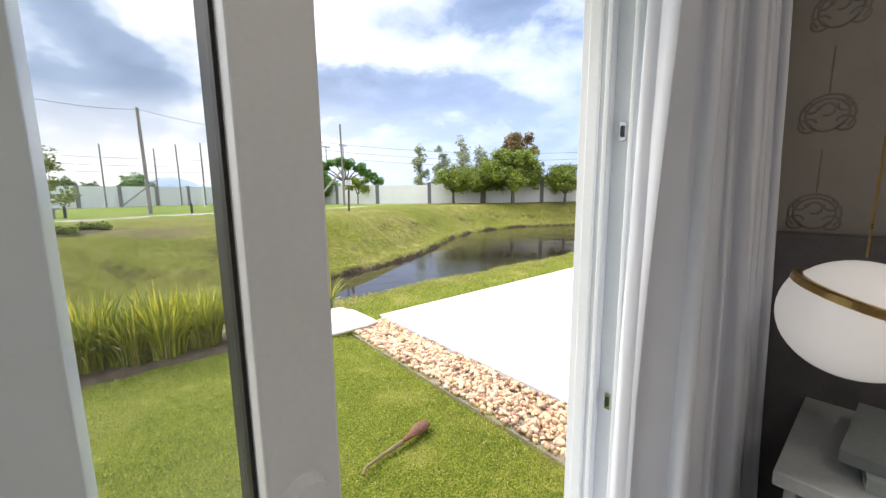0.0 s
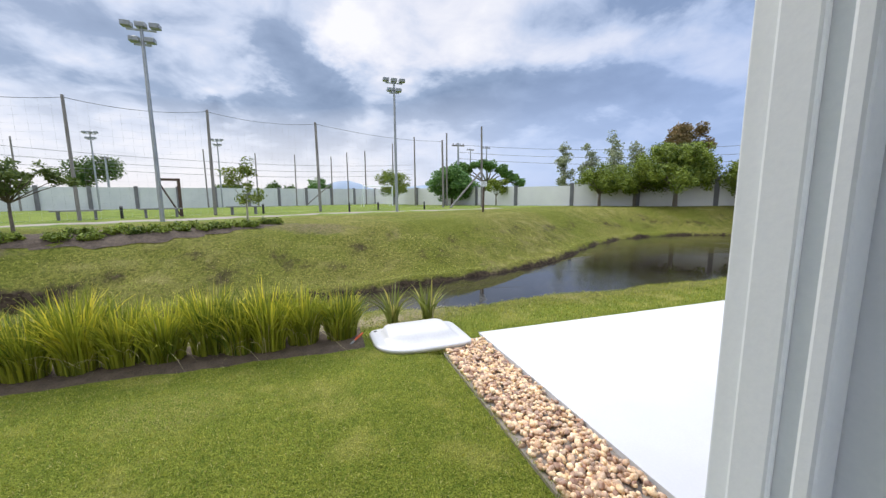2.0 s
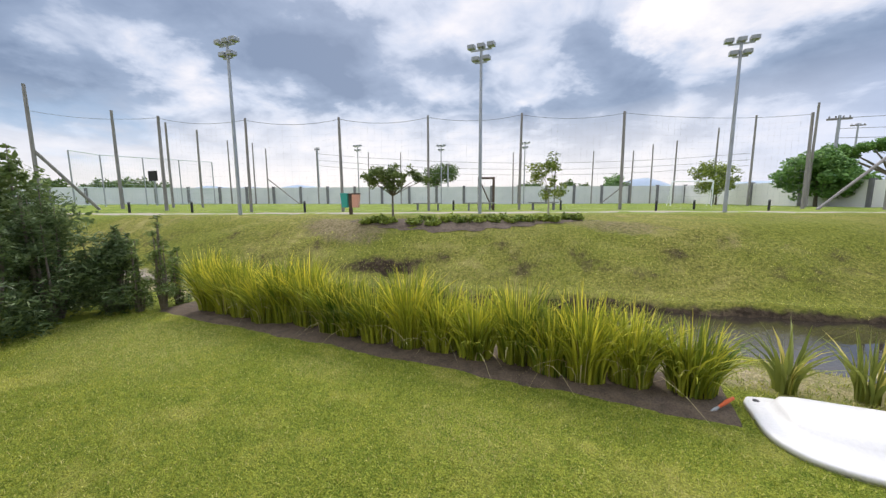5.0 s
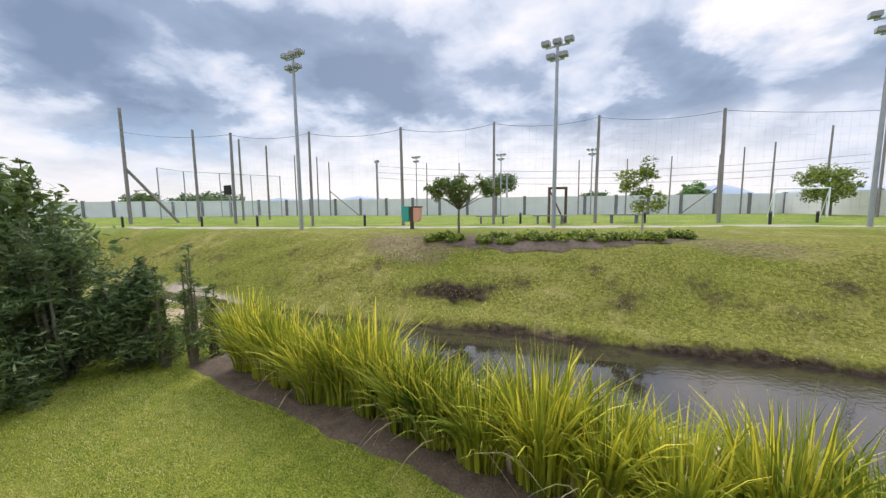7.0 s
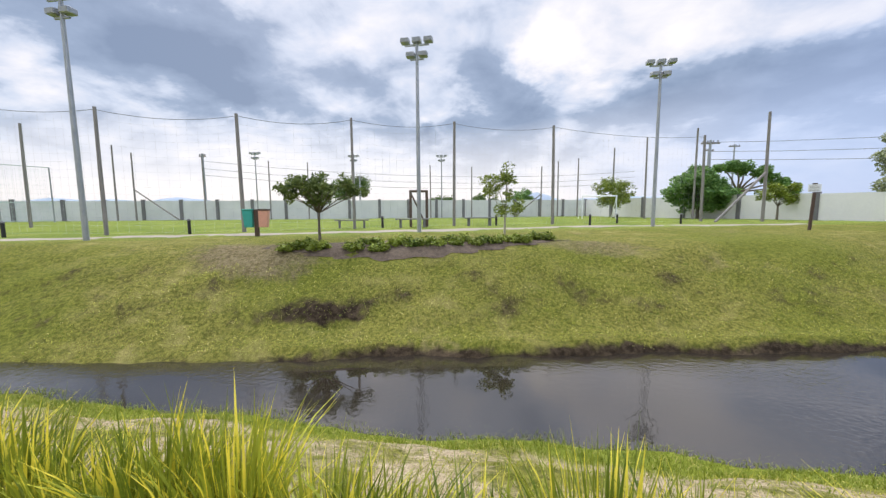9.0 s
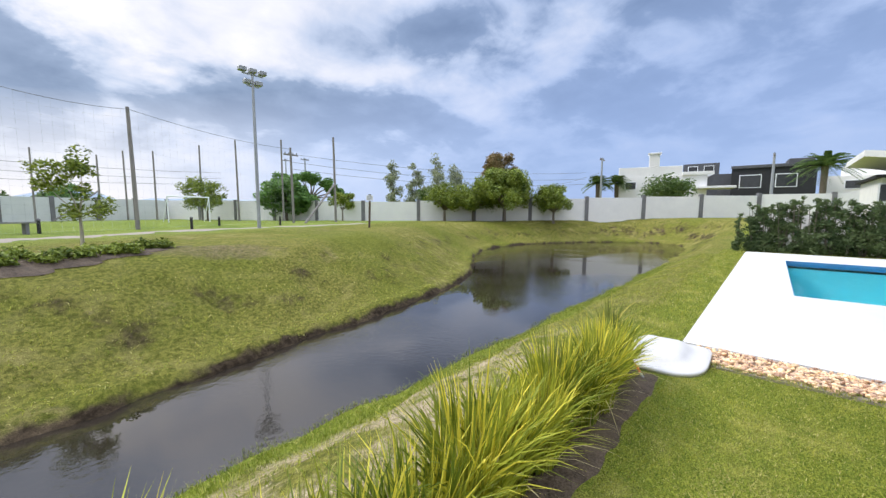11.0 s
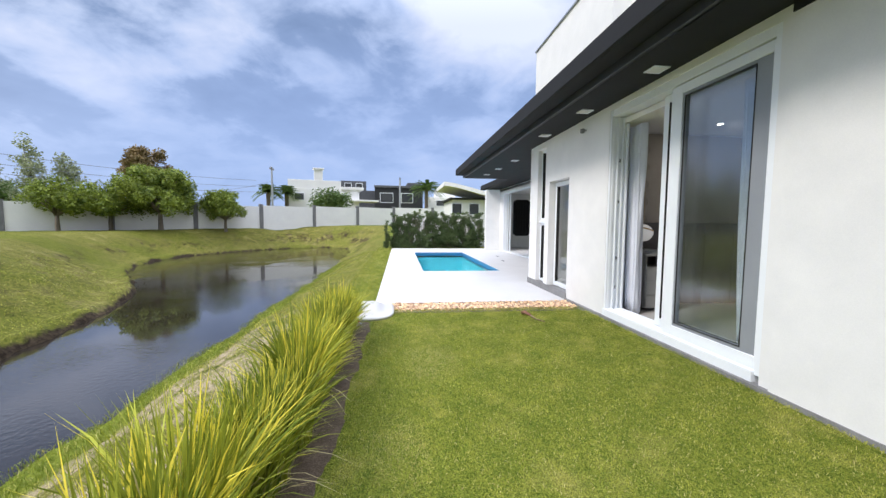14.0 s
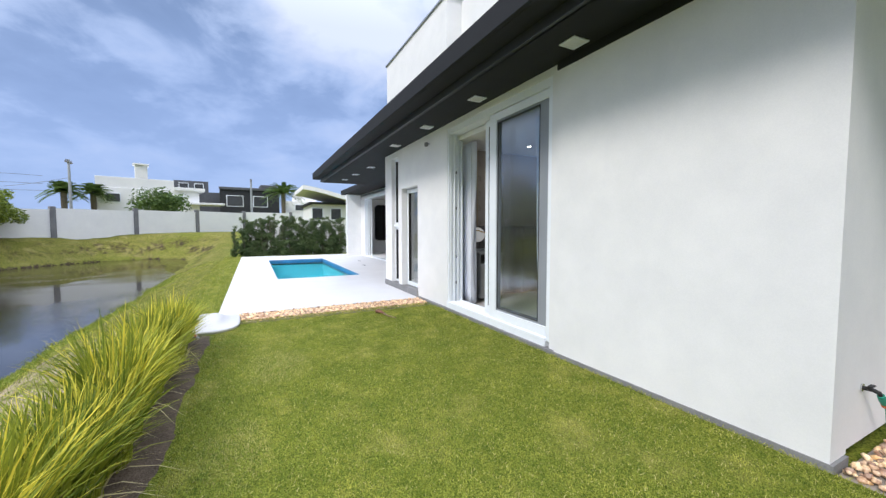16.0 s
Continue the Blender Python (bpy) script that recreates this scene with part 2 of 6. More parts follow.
def ground_material():
    """Turf: mown lawn by the house, drier and yellower on the banks, worn earth in places."""
    m = bpy.data.materials.new("turf")
    m.use_nodes = True
    tr = m.node_tree
    L = tr.links.new
    p = tr.nodes["Principled BSDF"]
    geo = tr.nodes.new("ShaderNodeNewGeometry")
    where = geo.outputs["Position"]
    sep = tr.nodes.new("ShaderNodeSeparateXYZ")
    L(where, sep.inputs[0])

    def noisy(scale, detail=5.0, rough=0.6):
        n = node(tr, "ShaderNodeTexNoise", Scale=scale, Detail=detail, Roughness=rough)
        L(where, n.inputs["Vector"])
        return n.outputs[0]

    def span(v, a, b):
        r = tr.nodes.new("ShaderNodeMapRange")
        r.interpolation_type = "SMOOTHSTEP"
        r.inputs[1].default_value, r.inputs[2].default_value = a, b
        L(v, r.inputs[0])
        return r.outputs[0]
    blades, tufts, patches, broad = noisy(90, 3), noisy(14), noisy(1.6), noisy(0.22)
    lawn = mixed(tr, span(maths(tr, "MULTIPLY_ADD", tufts, 0.35, maths(tr, "MULTIPLY", noisy(45, 6.0, 0.7), 0.65)), 0.36, 0.64), (0.085, 0.13, 0.014), (0.26, 0.285, 0.044))
    lawn = mixed(tr, maths(tr, "MULTIPLY", span(patches, 0.50, 0.74), 0.7), lawn, (0.38, 0.35, 0.10))
    bank = mixed(tr, span(tufts, 0.35, 0.65), (0.105, 0.112, 0.022), (0.25, 0.238, 0.058))
    bank = mixed(tr, span(patches, 0.47, 0.74), bank, (0.29, 0.26, 0.095))
    bank = mixed(tr, span(broad, 0.42, 0.6), bank, mixed(tr, span(tufts, 0.3, 0.7), (0.085, 0.105, 0.016), (0.21, 0.22, 0.038)))
    field = mixed(tr, span(noisy(0.6), 0.35, 0.65), (0.14, 0.20, 0.035), (0.22, 0.27, 0.055))
    col = mixed(tr, span(maths(tr, "MULTIPLY_ADD", patches, 0.7, sep.outputs[1]), 4.3, 5.0), lawn, bank)
    flat = maths(tr, "MULTIPLY_ADD", broad, 3.0, maths(tr, "MULTIPLY_ADD", sep.outputs[0], -0.42, sep.outputs[1]))
    col = mixed(tr, span(flat, 18.5, 21.5), col, field)
    earth = mixed(tr, span(noisy(9), 0.35, 0.65), (0.025, 0.018, 0.012), (0.085, 0.062, 0.042))
    steep = tr.nodes.new("ShaderNodeSeparateXYZ")
    L(geo.outputs["Normal"], steep.inputs[0])
    bare = maths(tr, "MULTIPLY_ADD", noisy(3.0), -0.30, steep.outputs[2])
    col = mixed(tr, span(bare, 0.72, 0.60), col, earth)
    worn = maths(tr, "MULTIPLY", span(noisy(0.42, 6.0, 0.7), 0.57, 0.66), span(noisy(7.0), 0.35, 0.6))
    off = span(sep.outputs[1], 4.4, 5.6)
    col = mixed(tr, maths(tr, "MULTIPLY", maths(tr, "MULTIPLY", worn, off), 0.45), col, (0.27, 0.205, 0.135))
    strip = maths(tr, "MULTIPLY", span(sep.outputs[1], 4.15, 4.45), maths(tr, "MULTIPLY", span(sep.outputs[1], 6.5, 5.8), span(sep.outputs[0], 4.6, 2.2)))
    sandy = maths(tr, "MULTIPLY", strip, span(maths(tr, "ADD", noisy(1.1, 6.0), maths(tr, "MULTIPLY", noisy(8.0), 0.5)), 0.61, 0.84))
    col = mixed(tr, sandy, col, mixed(tr, span(noisy(30), 0.35, 0.65), (0.31, 0.245, 0.155), (0.54, 0.45, 0.32)))
    fringe = maths(tr, "MULTIPLY", span(maths(tr, "MULTIPLY_ADD", patches, 0.9, sep.outputs[1]), 6.25, 6.75), maths(tr, "MULTIPLY", span(sep.outputs[1], 7.6, 7.3), maths(tr, "MULTIPLY", span(sep.outputs[0], 19.0, 11.0), span(sep.outputs[0], -9.0, -4.5))))
    col = mixed(tr, fringe, col, mixed(tr, span(tufts, 0.3, 0.7), (0.13, 0.17, 0.017), (0.25, 0.285, 0.042)))
    def spot(cx, cy, rx, ry, a, b):
        u = maths(tr, "MULTIPLY", maths(tr, "SUBTRACT", sep.outputs[0], cx), 1 / rx)
        v = maths(tr, "MULTIPLY", maths(tr, "SUBTRACT", sep.outputs[1], cy), 1 / ry)
        q = maths(tr, "MULTIPLY_ADD", u, u, maths(tr, "MULTIPLY", v, v))
        return span(maths(tr, "MULTIPLY_ADD", noisy(2.4, 6.0, 0.7), 2.4, q), b + 1.2, a + 1.2)
    dirt = mixed(tr, span(noisy(11, 5.0), 0.35, 0.65), (0.12, 0.085, 0.055), (0.27, 0.21, 0.145))
    col = mixed(tr, maths(tr, "MULTIPLY", spot(-6.6, 11.2, 2.0, 1.1, 0.2, 1.1), 0.75), col, dirt)
    col = mixed(tr, maths(tr, "MULTIPLY", spot(1.7, 13.2, 1.8, 0.6, 0.2, 1.1), 0.5), col, dirt)
    col = mixed(tr, spot(-11.8, 7.4, 2.6, 0.4, 0.3, 1.2), col, (0.36, 0.31, 0.25))
    fine = mixed(tr, span(blades, 0.3, 0.7), (0.42, 0.42, 0.38), (1.35, 1.35, 1.3))
    col = mixed(tr, 0.8, col, fine, "MULTIPLY")
    L(col, p.inputs["Base Color"])
    p.inputs["Roughness"].default_value = 0.95
    p.inputs["Specular IOR Level"].default_value = 0.1
    b = node(tr, "ShaderNodeBump", Strength=0.7, Distance=0.03)
    L(maths(tr, "ADD", blades, maths(tr, "MULTIPLY", tufts, 1.5)), b.inputs["Height"])
    L(b.outputs[0], p.inputs["Normal"])
    return m


TURF = ground_material()
PLASTER = surface("white_plaster", (0.74, 0.745, 0.74), (0.82, 0.82, 0.81), 2.0, 0.85, 0.35, 0, 130, 0.35, depth=0.004)
PLASTER_FAR = surface("wall_paint", (0.76, 0.76, 0.76), (0.83, 0.83, 0.82), 0.8, 0.9, 0.1, 0, 12, 0.3)
# cooler, slightly darker tone for the west and north boundary walls
PLASTER_COOL = surface("cool_wall_paint", (0.60, 0.63, 0.64), (0.70, 0.72, 0.73), 0.8, 0.9, 0.1, 0, 12, 0.3)
CONCRETE = surface("grey_concrete", (0.17, 0.17, 0.175), (0.27, 0.27, 0.27), 3.0, 0.9, 0.3, 0, 70, 0.4)
POST_GREY = surface("post_concrete", (0.13, 0.13, 0.14), (0.22, 0.22, 0.23), 2.0, 0.9, 0.2, 0, 30, 0.4)
BLACK_PAINT = surface("black_paint", (0.005, 0.0055, 0.007), (0.010, 0.011, 0.013), 3.0, 0.85, 0.1, 0, 90)
PVC = surface("white_frame", (0.79, 0.83, 0.87), (0.84, 0.875, 0.905), 3.0, 0.35, 0.05, 0, 120)
GASKET = surface("black_rubber", (0.012, 0.012, 0.012), (0.022, 0.022, 0.022), 12, 0.6, 0.1)
GLASS = clear_glass("window_glass", (0.95, 0.97, 0.97), 0.65, 0.085)
GLASS_DIM = clear_glass("tinted_glass", (0.86, 0.90, 0.92), 0.4, 0.12, 0.16)
SASH = surface("grey_sash", (0.24, 0.26, 0.285), (0.30, 0.32, 0.345), 3.0, 0.45, 0.05, 0, 120)
STEEL = surface("galvanised_steel", (0.30, 0.32, 0.34), (0.42, 0.44, 0.46), 4, 0.5, 0.1, 0.6, 60)
CHROME = surface("chrome", (0.6, 0.6, 0.6), (0.7, 0.7, 0.7), 6, 0.25, 0.0, 1.0)
POLE_WOOD = surface("weathered_pole", (0.15, 0.14, 0.135), (0.31, 0.29, 0.275), 2.0, 0.9, 0.4, 0, 40, 0.5, stretch=(6, 6, 0.6))
BARK = surface("bark", (0.10, 0.082, 0.062), (0.21, 0.18, 0.145), 6.0, 0.95, 0.5, 0, 40, 0.5, stretch=(3, 3, 0.7))
DARK_WOOD = surface("dark_timber", (0.055, 0.032, 0.024), (0.11, 0.07, 0.05), 5, 0.7, 0.3, 0, 50, 0.5)
DECK = surface("white_stone_tile", (0.64, 0.64, 0.645), (0.70, 0.70, 0.705), 1.2, 0.75, 0.06, 0, 60, 0.3)
SOIL = surface("dark_soil", (0.045, 0.031, 0.021), (0.15, 0.112, 0.078), 9, 0.95, 0.8, 0, 70, 0.5, depth=0.03)
SAND = surface("sandy_track", (0.25, 0.215, 0.18), (0.34, 0.30, 0.255), 1.5, 0.95, 0.3, 0, 25)
FIBREGLASS = surface("white_fibreglass", (0.60, 0.59, 0.58), (0.68, 0.67, 0.66), 4, 0.35, 0.05, 0, 50)
PEBBLE = surface("pebble", (0.54, 0.28, 0.13), (0.88, 0.70, 0.50), 16, 0.6, 0.25, 0, 90, 0.4, per_piece=1.0)
REED = leaf_material("reed_leaf", (0.075, 0.135, 0.013), (0.55, 0.565, 0.065), (0.95, 0.80, 0.10), gain=1.5, thin=0.24, ripe_lit=(0.25, 0.7))
FRINGE_BLADE = leaf_material("fringe_blade", (0.12, 0.17, 0.015), (0.29, 0.34, 0.045), (0.5, 0.48, 0.15))
FLAX = leaf_material("flax_leaf", (0.09, 0.13, 0.025), (0.30, 0.33, 0.07), (0.6, 0.52, 0.14))
LEAF = leaf_material("tree_leaf", (0.05, 0.095, 0.015), (0.34, 0.41, 0.06), thin=0.2)
LEAF_DARK = leaf_material("dark_leaf", (0.045, 0.10, 0.03), (0.16, 0.23, 0.06))
LEAF_MID = leaf_material("full_green_leaf", (0.05, 0.13, 0.035), (0.22, 0.38, 0.10))
LEAF_BLUE = leaf_material("hedge_leaf", (0.035, 0.07, 0.026), (0.16, 0.22, 0.08))
LEAF_OLIVE = leaf_material("olive_leaf", (0.05, 0.085, 0.025), (0.21, 0.27, 0.07))
LEAF_SHRUB = leaf_material("shrub_leaf", (0.06, 0.105, 0.03), (0.22, 0.29, 0.085))
LEAF_GREY = leaf_material("silvery_leaf", (0.20, 0.24, 0.14), (0.42, 0.45, 0.28))
LEAF_RUST = leaf_material("rusty_leaf", (0.17, 0.14, 0.06), (0.34, 0.24, 0.12))
GRASS_BLADE = leaf_material("lawn_blade", (0.14, 0.205, 0.019), (0.52, 0.51, 0.09), (0.62, 0.56, 0.22), patch=3.2, gain=2.4, dry=((-2.7, 2.9, 1.3, 0.8, (0.58, 0.52, 0.22)), (0.9, 2.9, 0.6, 0.35, (0.55, 0.49, 0.20)), (-0.6, 3.2, 0.5, 0.25, (0.55, 0.49, 0.20))))
POND = water_material("pond_water", (0.026, 0.021, 0.016), 11, 0.55)
POOL_WATER = clear_glass("pool_water", (0.80, 0.97, 0.98), 0.25, 0.02)
POOL_TILE = surface("pool_tile", (0.20, 0.68, 0.76), (0.28, 0.75, 0.82), 3, 0.4, 0.1, 0, 30, per_piece=0.1)
POOL_EDGE = surface("pool_edge_tile", (0.04, 0.16, 0.34), (0.07, 0.24, 0.44), 6, 0.4, 0.1, 0, 40)
STRAW = leaf_material("dry_leaf", (0.42, 0.34, 0.14), (0.72, 0.64, 0.38))


# ---- building blocks ----
def part(name, bm, material, parent=None, label="", smooth=False):
    me = bpy.data.meshes.new(name)
    bm.to_mesh(me)
    bm.free()
    me.materials.append(material)
    if smooth:
        me.polygons.foreach_set("use_smooth", [True] * len(me.polygons))
    ob = new(name, me)
    ob.parent = parent
    return tagged(ob, label) if label else ob


def raw(name, verts, faces, material, parent=None, smooth=False):
    me = bpy.data.meshes.new(name)
    me.from_pydata([tuple(v) for v in verts], [], [tuple(f) for f in faces])
    me.materials.append(material)
    if smooth:
        me.polygons.foreach_set("use_smooth", [True] * len(me.polygons))
    ob = new(name, me)
    ob.parent = parent
    return ob


def quads(name, verts, per_face, material, parent=None):
    """A mesh of loose faces, each of per_face corners, from one array of corners."""
    count = len(verts) // per_face
    me = bpy.data.meshes.new(name)
    me.vertices.add(len(verts))
    me.vertices.foreach_set("co", np.asarray(verts, dtype=np.float32).ravel())
    me.loops.add(len(verts))
    me.loops.foreach_set("vertex_index", np.arange(len(verts), dtype=np.int32))
    me.polygons.add(count)
    me.polygons.foreach_set("loop_start", np.arange(count, dtype=np.int32) * per_face)
    me.polygons.foreach_set("loop_total", np.full(count, per_face, dtype=np.int32))
    me.update(calc_edges=True)
    me.materials.append(material)
    ob = new(name, me)
    ob.parent = parent
    return ob


def thing(name, place=(0, 0, 0), label="", category="", group="", kind="", turn=0):
    ob = new(name)
    ob.empty_display_size = 0.1
    ob.matrix_world = pose(*place, 0, 0, turn)
    return tagged(ob, label, category, group, kind)


def box(bm, a, b, bevel=0.0):
    (x0, y0, z0), (x1, y1, z1) = a, b
    v = [bm.verts.new(c) for c in ((x0, y0, z0), (x1, y0, z0), (x1, y1, z0), (x0, y1, z0), (x0, y0, z1), (x1, y0, z1), (x1, y1, z1), (x0, y1, z1))]
    f = [bm.faces.new([v[i] for i in q]) for q in ((3, 2, 1, 0), (4, 5, 6, 7), (0, 1, 5, 4), (1, 2, 6, 5), (2, 3, 7, 6), (3, 0, 4, 7))]
    if bevel:
        edges = {e for q in f for e in q.edges}
        bmesh.ops.bevel(bm, geom=list(edges), offset=bevel, segments=2, affect="EDGES", profile=0.5)
    return bm


def boxes(*pairs, bevel=0.0):
    bm = bmesh.new()
    for a, b in pairs:
        box(bm, a, b, bevel)
    return bm


def tube(bm, points, radii, sides=8, cap=True):
    """A round tapering tube through points."""
    rings = []
    pts = [Vector(p) for p in points]
    for i, p in enumerate(pts):
        d = (pts[min(i + 1, len(pts) - 1)] - pts[max(i - 1, 0)]).normalized()
        side = d.cross(Vector((0, 0, 1)) if abs(d.z) < 0.9 else Vector((1, 0, 0))).normalized()
        other = d.cross(side)
        r = radii[i] if isinstance(radii, (list, tuple)) else radii
        rings.append([bm.verts.new(p + side * r * math.cos(2 * math.pi * k / sides) + other * r * math.sin(2 * math.pi * k / sides)) for k in range(sides)])
    for a, b in zip(rings, rings[1:]):
        for k in range(sides):
            bm.faces.new((a[k], a[(k + 1) % sides], b[(k + 1) % sides], b[k]))
    if cap:
        bm.faces.new(rings[0])
        bm.faces.new(rings[-1][::-1])
    return bm


def rod(points, radii, sides=8):
    bm = tube(bmesh.new(), points, radii, sides)
    bmesh.ops.recalc_face_normals(bm, faces=bm.faces)
    return bm


def smooth01(v, a, b):
    t = np.clip((v - a) / (b - a), 0, 1)
    return t * t * (3 - 2 * t)


# ---- the lie of the land ----
POND_EDGE = [(-20, 5.9), (-14, 6.4), (-8, 6.9), (0, 6.95), (8, 6.95), (14, 6.9), (22, 7.1), (29, 7.4), (32.4, 8.0), (34.2, 10.2), (33.2, 12.8), (29, 16), (24.5, 18.0),
             (19.5, 17.6), (15.5, 15.6), (12.6, 13.4), (10, 11.7), (7, 10.7), (3.4, 10.0), (0.5, 9.5), (-2.2, 9.0), (-6, 8.1), (-9.5, 7.5), (-14, 7.0), (-20, 6.5)]
WATER_Z = -1.0


def pond_distance(x, y):
    """Metres from the water's edge: more than 0 on land."""
    best = np.full(x.shape, 1e9)
    inside = np.zeros(x.shape, bool)
    n = len(POND_EDGE)
    for i in range(n):
        (ax, ay), (bx, by) = POND_EDGE[i], POND_EDGE[(i + 1) % n]
        dx, dy = bx - ax, by - ay
        t = np.clip(((x - ax) * dx + (y - ay) * dy) / (dx * dx + dy * dy), 0, 1)
        best = np.minimum(best, np.hypot(x - ax - t * dx, y - ay - t * dy))
        crossing = ((ay > y) != (by > y)) & (x < dx * (y - ay) / (dy if dy else 1e-9) + ax)
        inside ^= crossing
    return np.where(inside, -best, best)


def wobble(x, y, s):
    return np.sin(x * s + 1.3 * np.sin(y * s * 0.7)) * np.cos(y * s * 1.1 + 0.8 * np.sin(x * s * 0.6))


def land(x, y):
    """Height of the ground."""
    x, y = np.asarray(x, float), np.asarray(y, float)
    d = pond_distance(x, y) + 0.10 * wobble(x, y, 2.3) + 0.05 * wobble(x, y, 6.1)
    far = smooth01(y - 0.25 * np.clip(x - 8, 0, 40) * 0.4, 6.6, 9.5)
    far = np.maximum(far, smooth01(x, 27, 36))
    top = 0.70 * far + 0.42 * smooth01(x, 24, 42) * smooth01(-y, -34, -4) - 0.14 * smooth01(y, 28, 50)
    wide = 2.3 + 1.5 * far
    rise = smooth01(d, -0.2, wide) * 0.75 + 0.25 * np.clip(d / wide, 0, 1)
    lip = 0.17 * smooth01(d, -0.05, 0.18) * far
    z = WATER_Z - 0.06 + (top - WATER_Z + 0.06) * np.clip(rise, 0, 1)
    z = np.maximum(z, WATER_Z - 0.05 + lip * smooth01(d, -0.1, 0.2)) + lip * (1 - smooth01(d, 0.3, wide)) * 0.6
    z = np.where(d < -0.15, WATER_Z - 0.25 - 0.3 * smooth01(-d, 0.1, 1.5), z)
    rough = 0.025 * wobble(x, y, 1.7) + 0.012 * wobble(x + 3, y, 5.3)
    z = z + rough * smooth01(y, 4.4, 5.5)
    for hx, hy, hr, hd in ((-3.55, 9.75, 0.20, 0.20), (-4.1, 9.62, 0.22, 0.24), (-4.7, 9.45, 0.18, 0.16), (-5.3, 9.2, 0.16, 0.14), (-6.6, 9.0, 0.16, 0.12), (-2.7, 10.3, 0.12, 0.08)):
        z = z - 1.5 * hd * np.exp(-(((x - hx) / 1.5) ** 2 + (y - hy - 0.25 * (x - hx)) ** 2) / hr ** 2 * 2)
    flat = (y < 4.2) & (x < 18.5)
    return np.where(flat, np.where(y < 4.2, 0.0, z), z)


def height(x, y):
    return float(land(np.array([x]), np.array([y]))[0])


def build_ground():
    def axis(lo, hi, step, far):
        inner = list(np.arange(lo, hi + 1e-6, step))
        out, s = [], step
        v = hi
        while v < far:
            s *= 1.28
            v += s
            out.append(v)
        left, s, v = [], step, lo
        while v > -far:
            s *= 1.28
            v -= s
            left.append(v)
        return np.array(left[::-1] + inner + out)
    xs, ys = axis(-18, 36, 0.28, 2600), axis(-0.9, 20, 0.2, 2600)
    X, Y = np.meshgrid(xs, ys)
    Z = land(X, Y)
    # under the deck and the house the sheet lies a little lower
    under = (Y < 3.6) & (X > 3.2) & (X < 18.4) | (Y < 0.02) & (X > -3.4) & (X < 18.4) & (Y > -9)
    Z = np.where(under, -0.06, Z)
    Z = np.where((X > 7.6) & (X < 16.2) & (Y > -0.5) & (Y < 3.1), -1.7, Z)
    nx, ny = len(xs), len(ys)
    verts = np.stack([X.ravel(), Y.ravel(), Z.ravel()], 1)
    faces = [(j * nx + i, j * nx + i + 1, (j + 1) * nx + i + 1, (j + 1) * nx + i) for j in range(ny - 1) for i in range(nx - 1)]
    ob = raw("ground", verts, faces, TURF, smooth=True)
    return tagged(ob, "grassy ground sloping to a pond and a playing field", "ground", kind="structure")


build_ground()


def build_pond():
    bm = bmesh.new()
    cx = sum(p[0] for p in POND_EDGE) / len(POND_EDGE)
    out = []
    n = len(POND_EDGE)
    for i, (x, y) in enumerate(POND_EDGE):
        (ax, ay), (bx, by) = POND_EDGE[i - 1], POND_EDGE[(i + 1) % n]
        t = Vector((bx - ax, by - ay)).normalized()
        out.append(bm.verts.new((x + t.y * 0.6, y - t.x * 0.6, WATER_Z)))
    bm.faces.new(out)
    bmesh.ops.triangulate(bm, faces=bm.faces)
    tagged(part("pond_water", bm, POND), "dark still pond water mirroring sky and trees", "pond", kind="structure")


build_pond()

# ---- the house ----
def slab(name, pairs, material, label, category="wall", bevel=0.0):
    if len(pairs) > 1:
        ob = thing(name, (0, 0, 0), label, category, kind="structure")
        for pair in pairs:
            part("wall_section" if category == "wall" else "slab_section", boxes(pair, bevel=bevel), material, ob)
        return ob
    ob = part(name, boxes(*pairs, bevel=bevel), material)
    return tagged(ob, label, category, kind="structure")


SOFFIT = 3.28
slab("wall_facade", [((-2.45, -0.2, 0.03), (-0.14, 0.035, SOFFIT)), ((-0.14, -0.2, 0.03), (-0.02, 0, SOFFIT)), ((2.58, -0.2, 0.03), (3.92, 0, SOFFIT)), ((-0.02, -0.2, 3.19), (2.58, 0, SOFFIT)),
     ((3.92, -0.2, 2.36), (4.87, 0, SOFFIT)), ((4.87, -0.2, 0.13), (5.09, 0, SOFFIT)), ((5.09, -0.2, 3.15), (5.56, 0, SOFFIT)), ((5.56, -0.2, 0.13), (6.05, 0, SOFFIT))],
     PLASTER, "white textured plaster house wall with door openings")
slab("wall_gable", [((-2.45, -6.0, 0.06), (-2.25, -0.2, SOFFIT))], PLASTER, "white plaster end wall of the house")
slab("wall_bedroom_partition", [((3.0, -5.0, 0.1), (3.2, -0.2, SOFFIT - 0.2))], PLASTER, "bedroom wall behind the bedside")
slab("wall_bedroom_back", [((-2.25, -5.2, 0.1), (3.2, -5.0, SOFFIT - 0.2))], PLASTER, "bedroom back wall in shade")
slab("floor", [((-2.25, -5.0, 0.0), (3.0, -0.2, 0.10))], surface("bedroom_floor", (0.42, 0.41, 0.40), (0.50, 0.49, 0.48), 2, 0.35, 0.03), "pale grey bedroom floor", "floor")
slab("ceiling", [((-2.25, -5.0, 3.0), (3.0, -0.2, 3.08))], PLASTER, "white bedroom ceiling", "ceiling")
slab("plinth", [((-2.47, -0.18, -0.3), (3.9, 0.045, 0.03))], CONCRETE, "grey concrete plinth under the house wall", "plinth")
slab("plinth_step", [((3.9, -0.30, -0.2), (6.07, 0.02, 0.13))], CONCRETE, "grey stone step at the terrace door", "plinth")
slab("wall_terrace_side", [((5.85, -2.2, 0.0), (6.05, -0.2, SOFFIT))], PLASTER, "white side wall of the terrace")
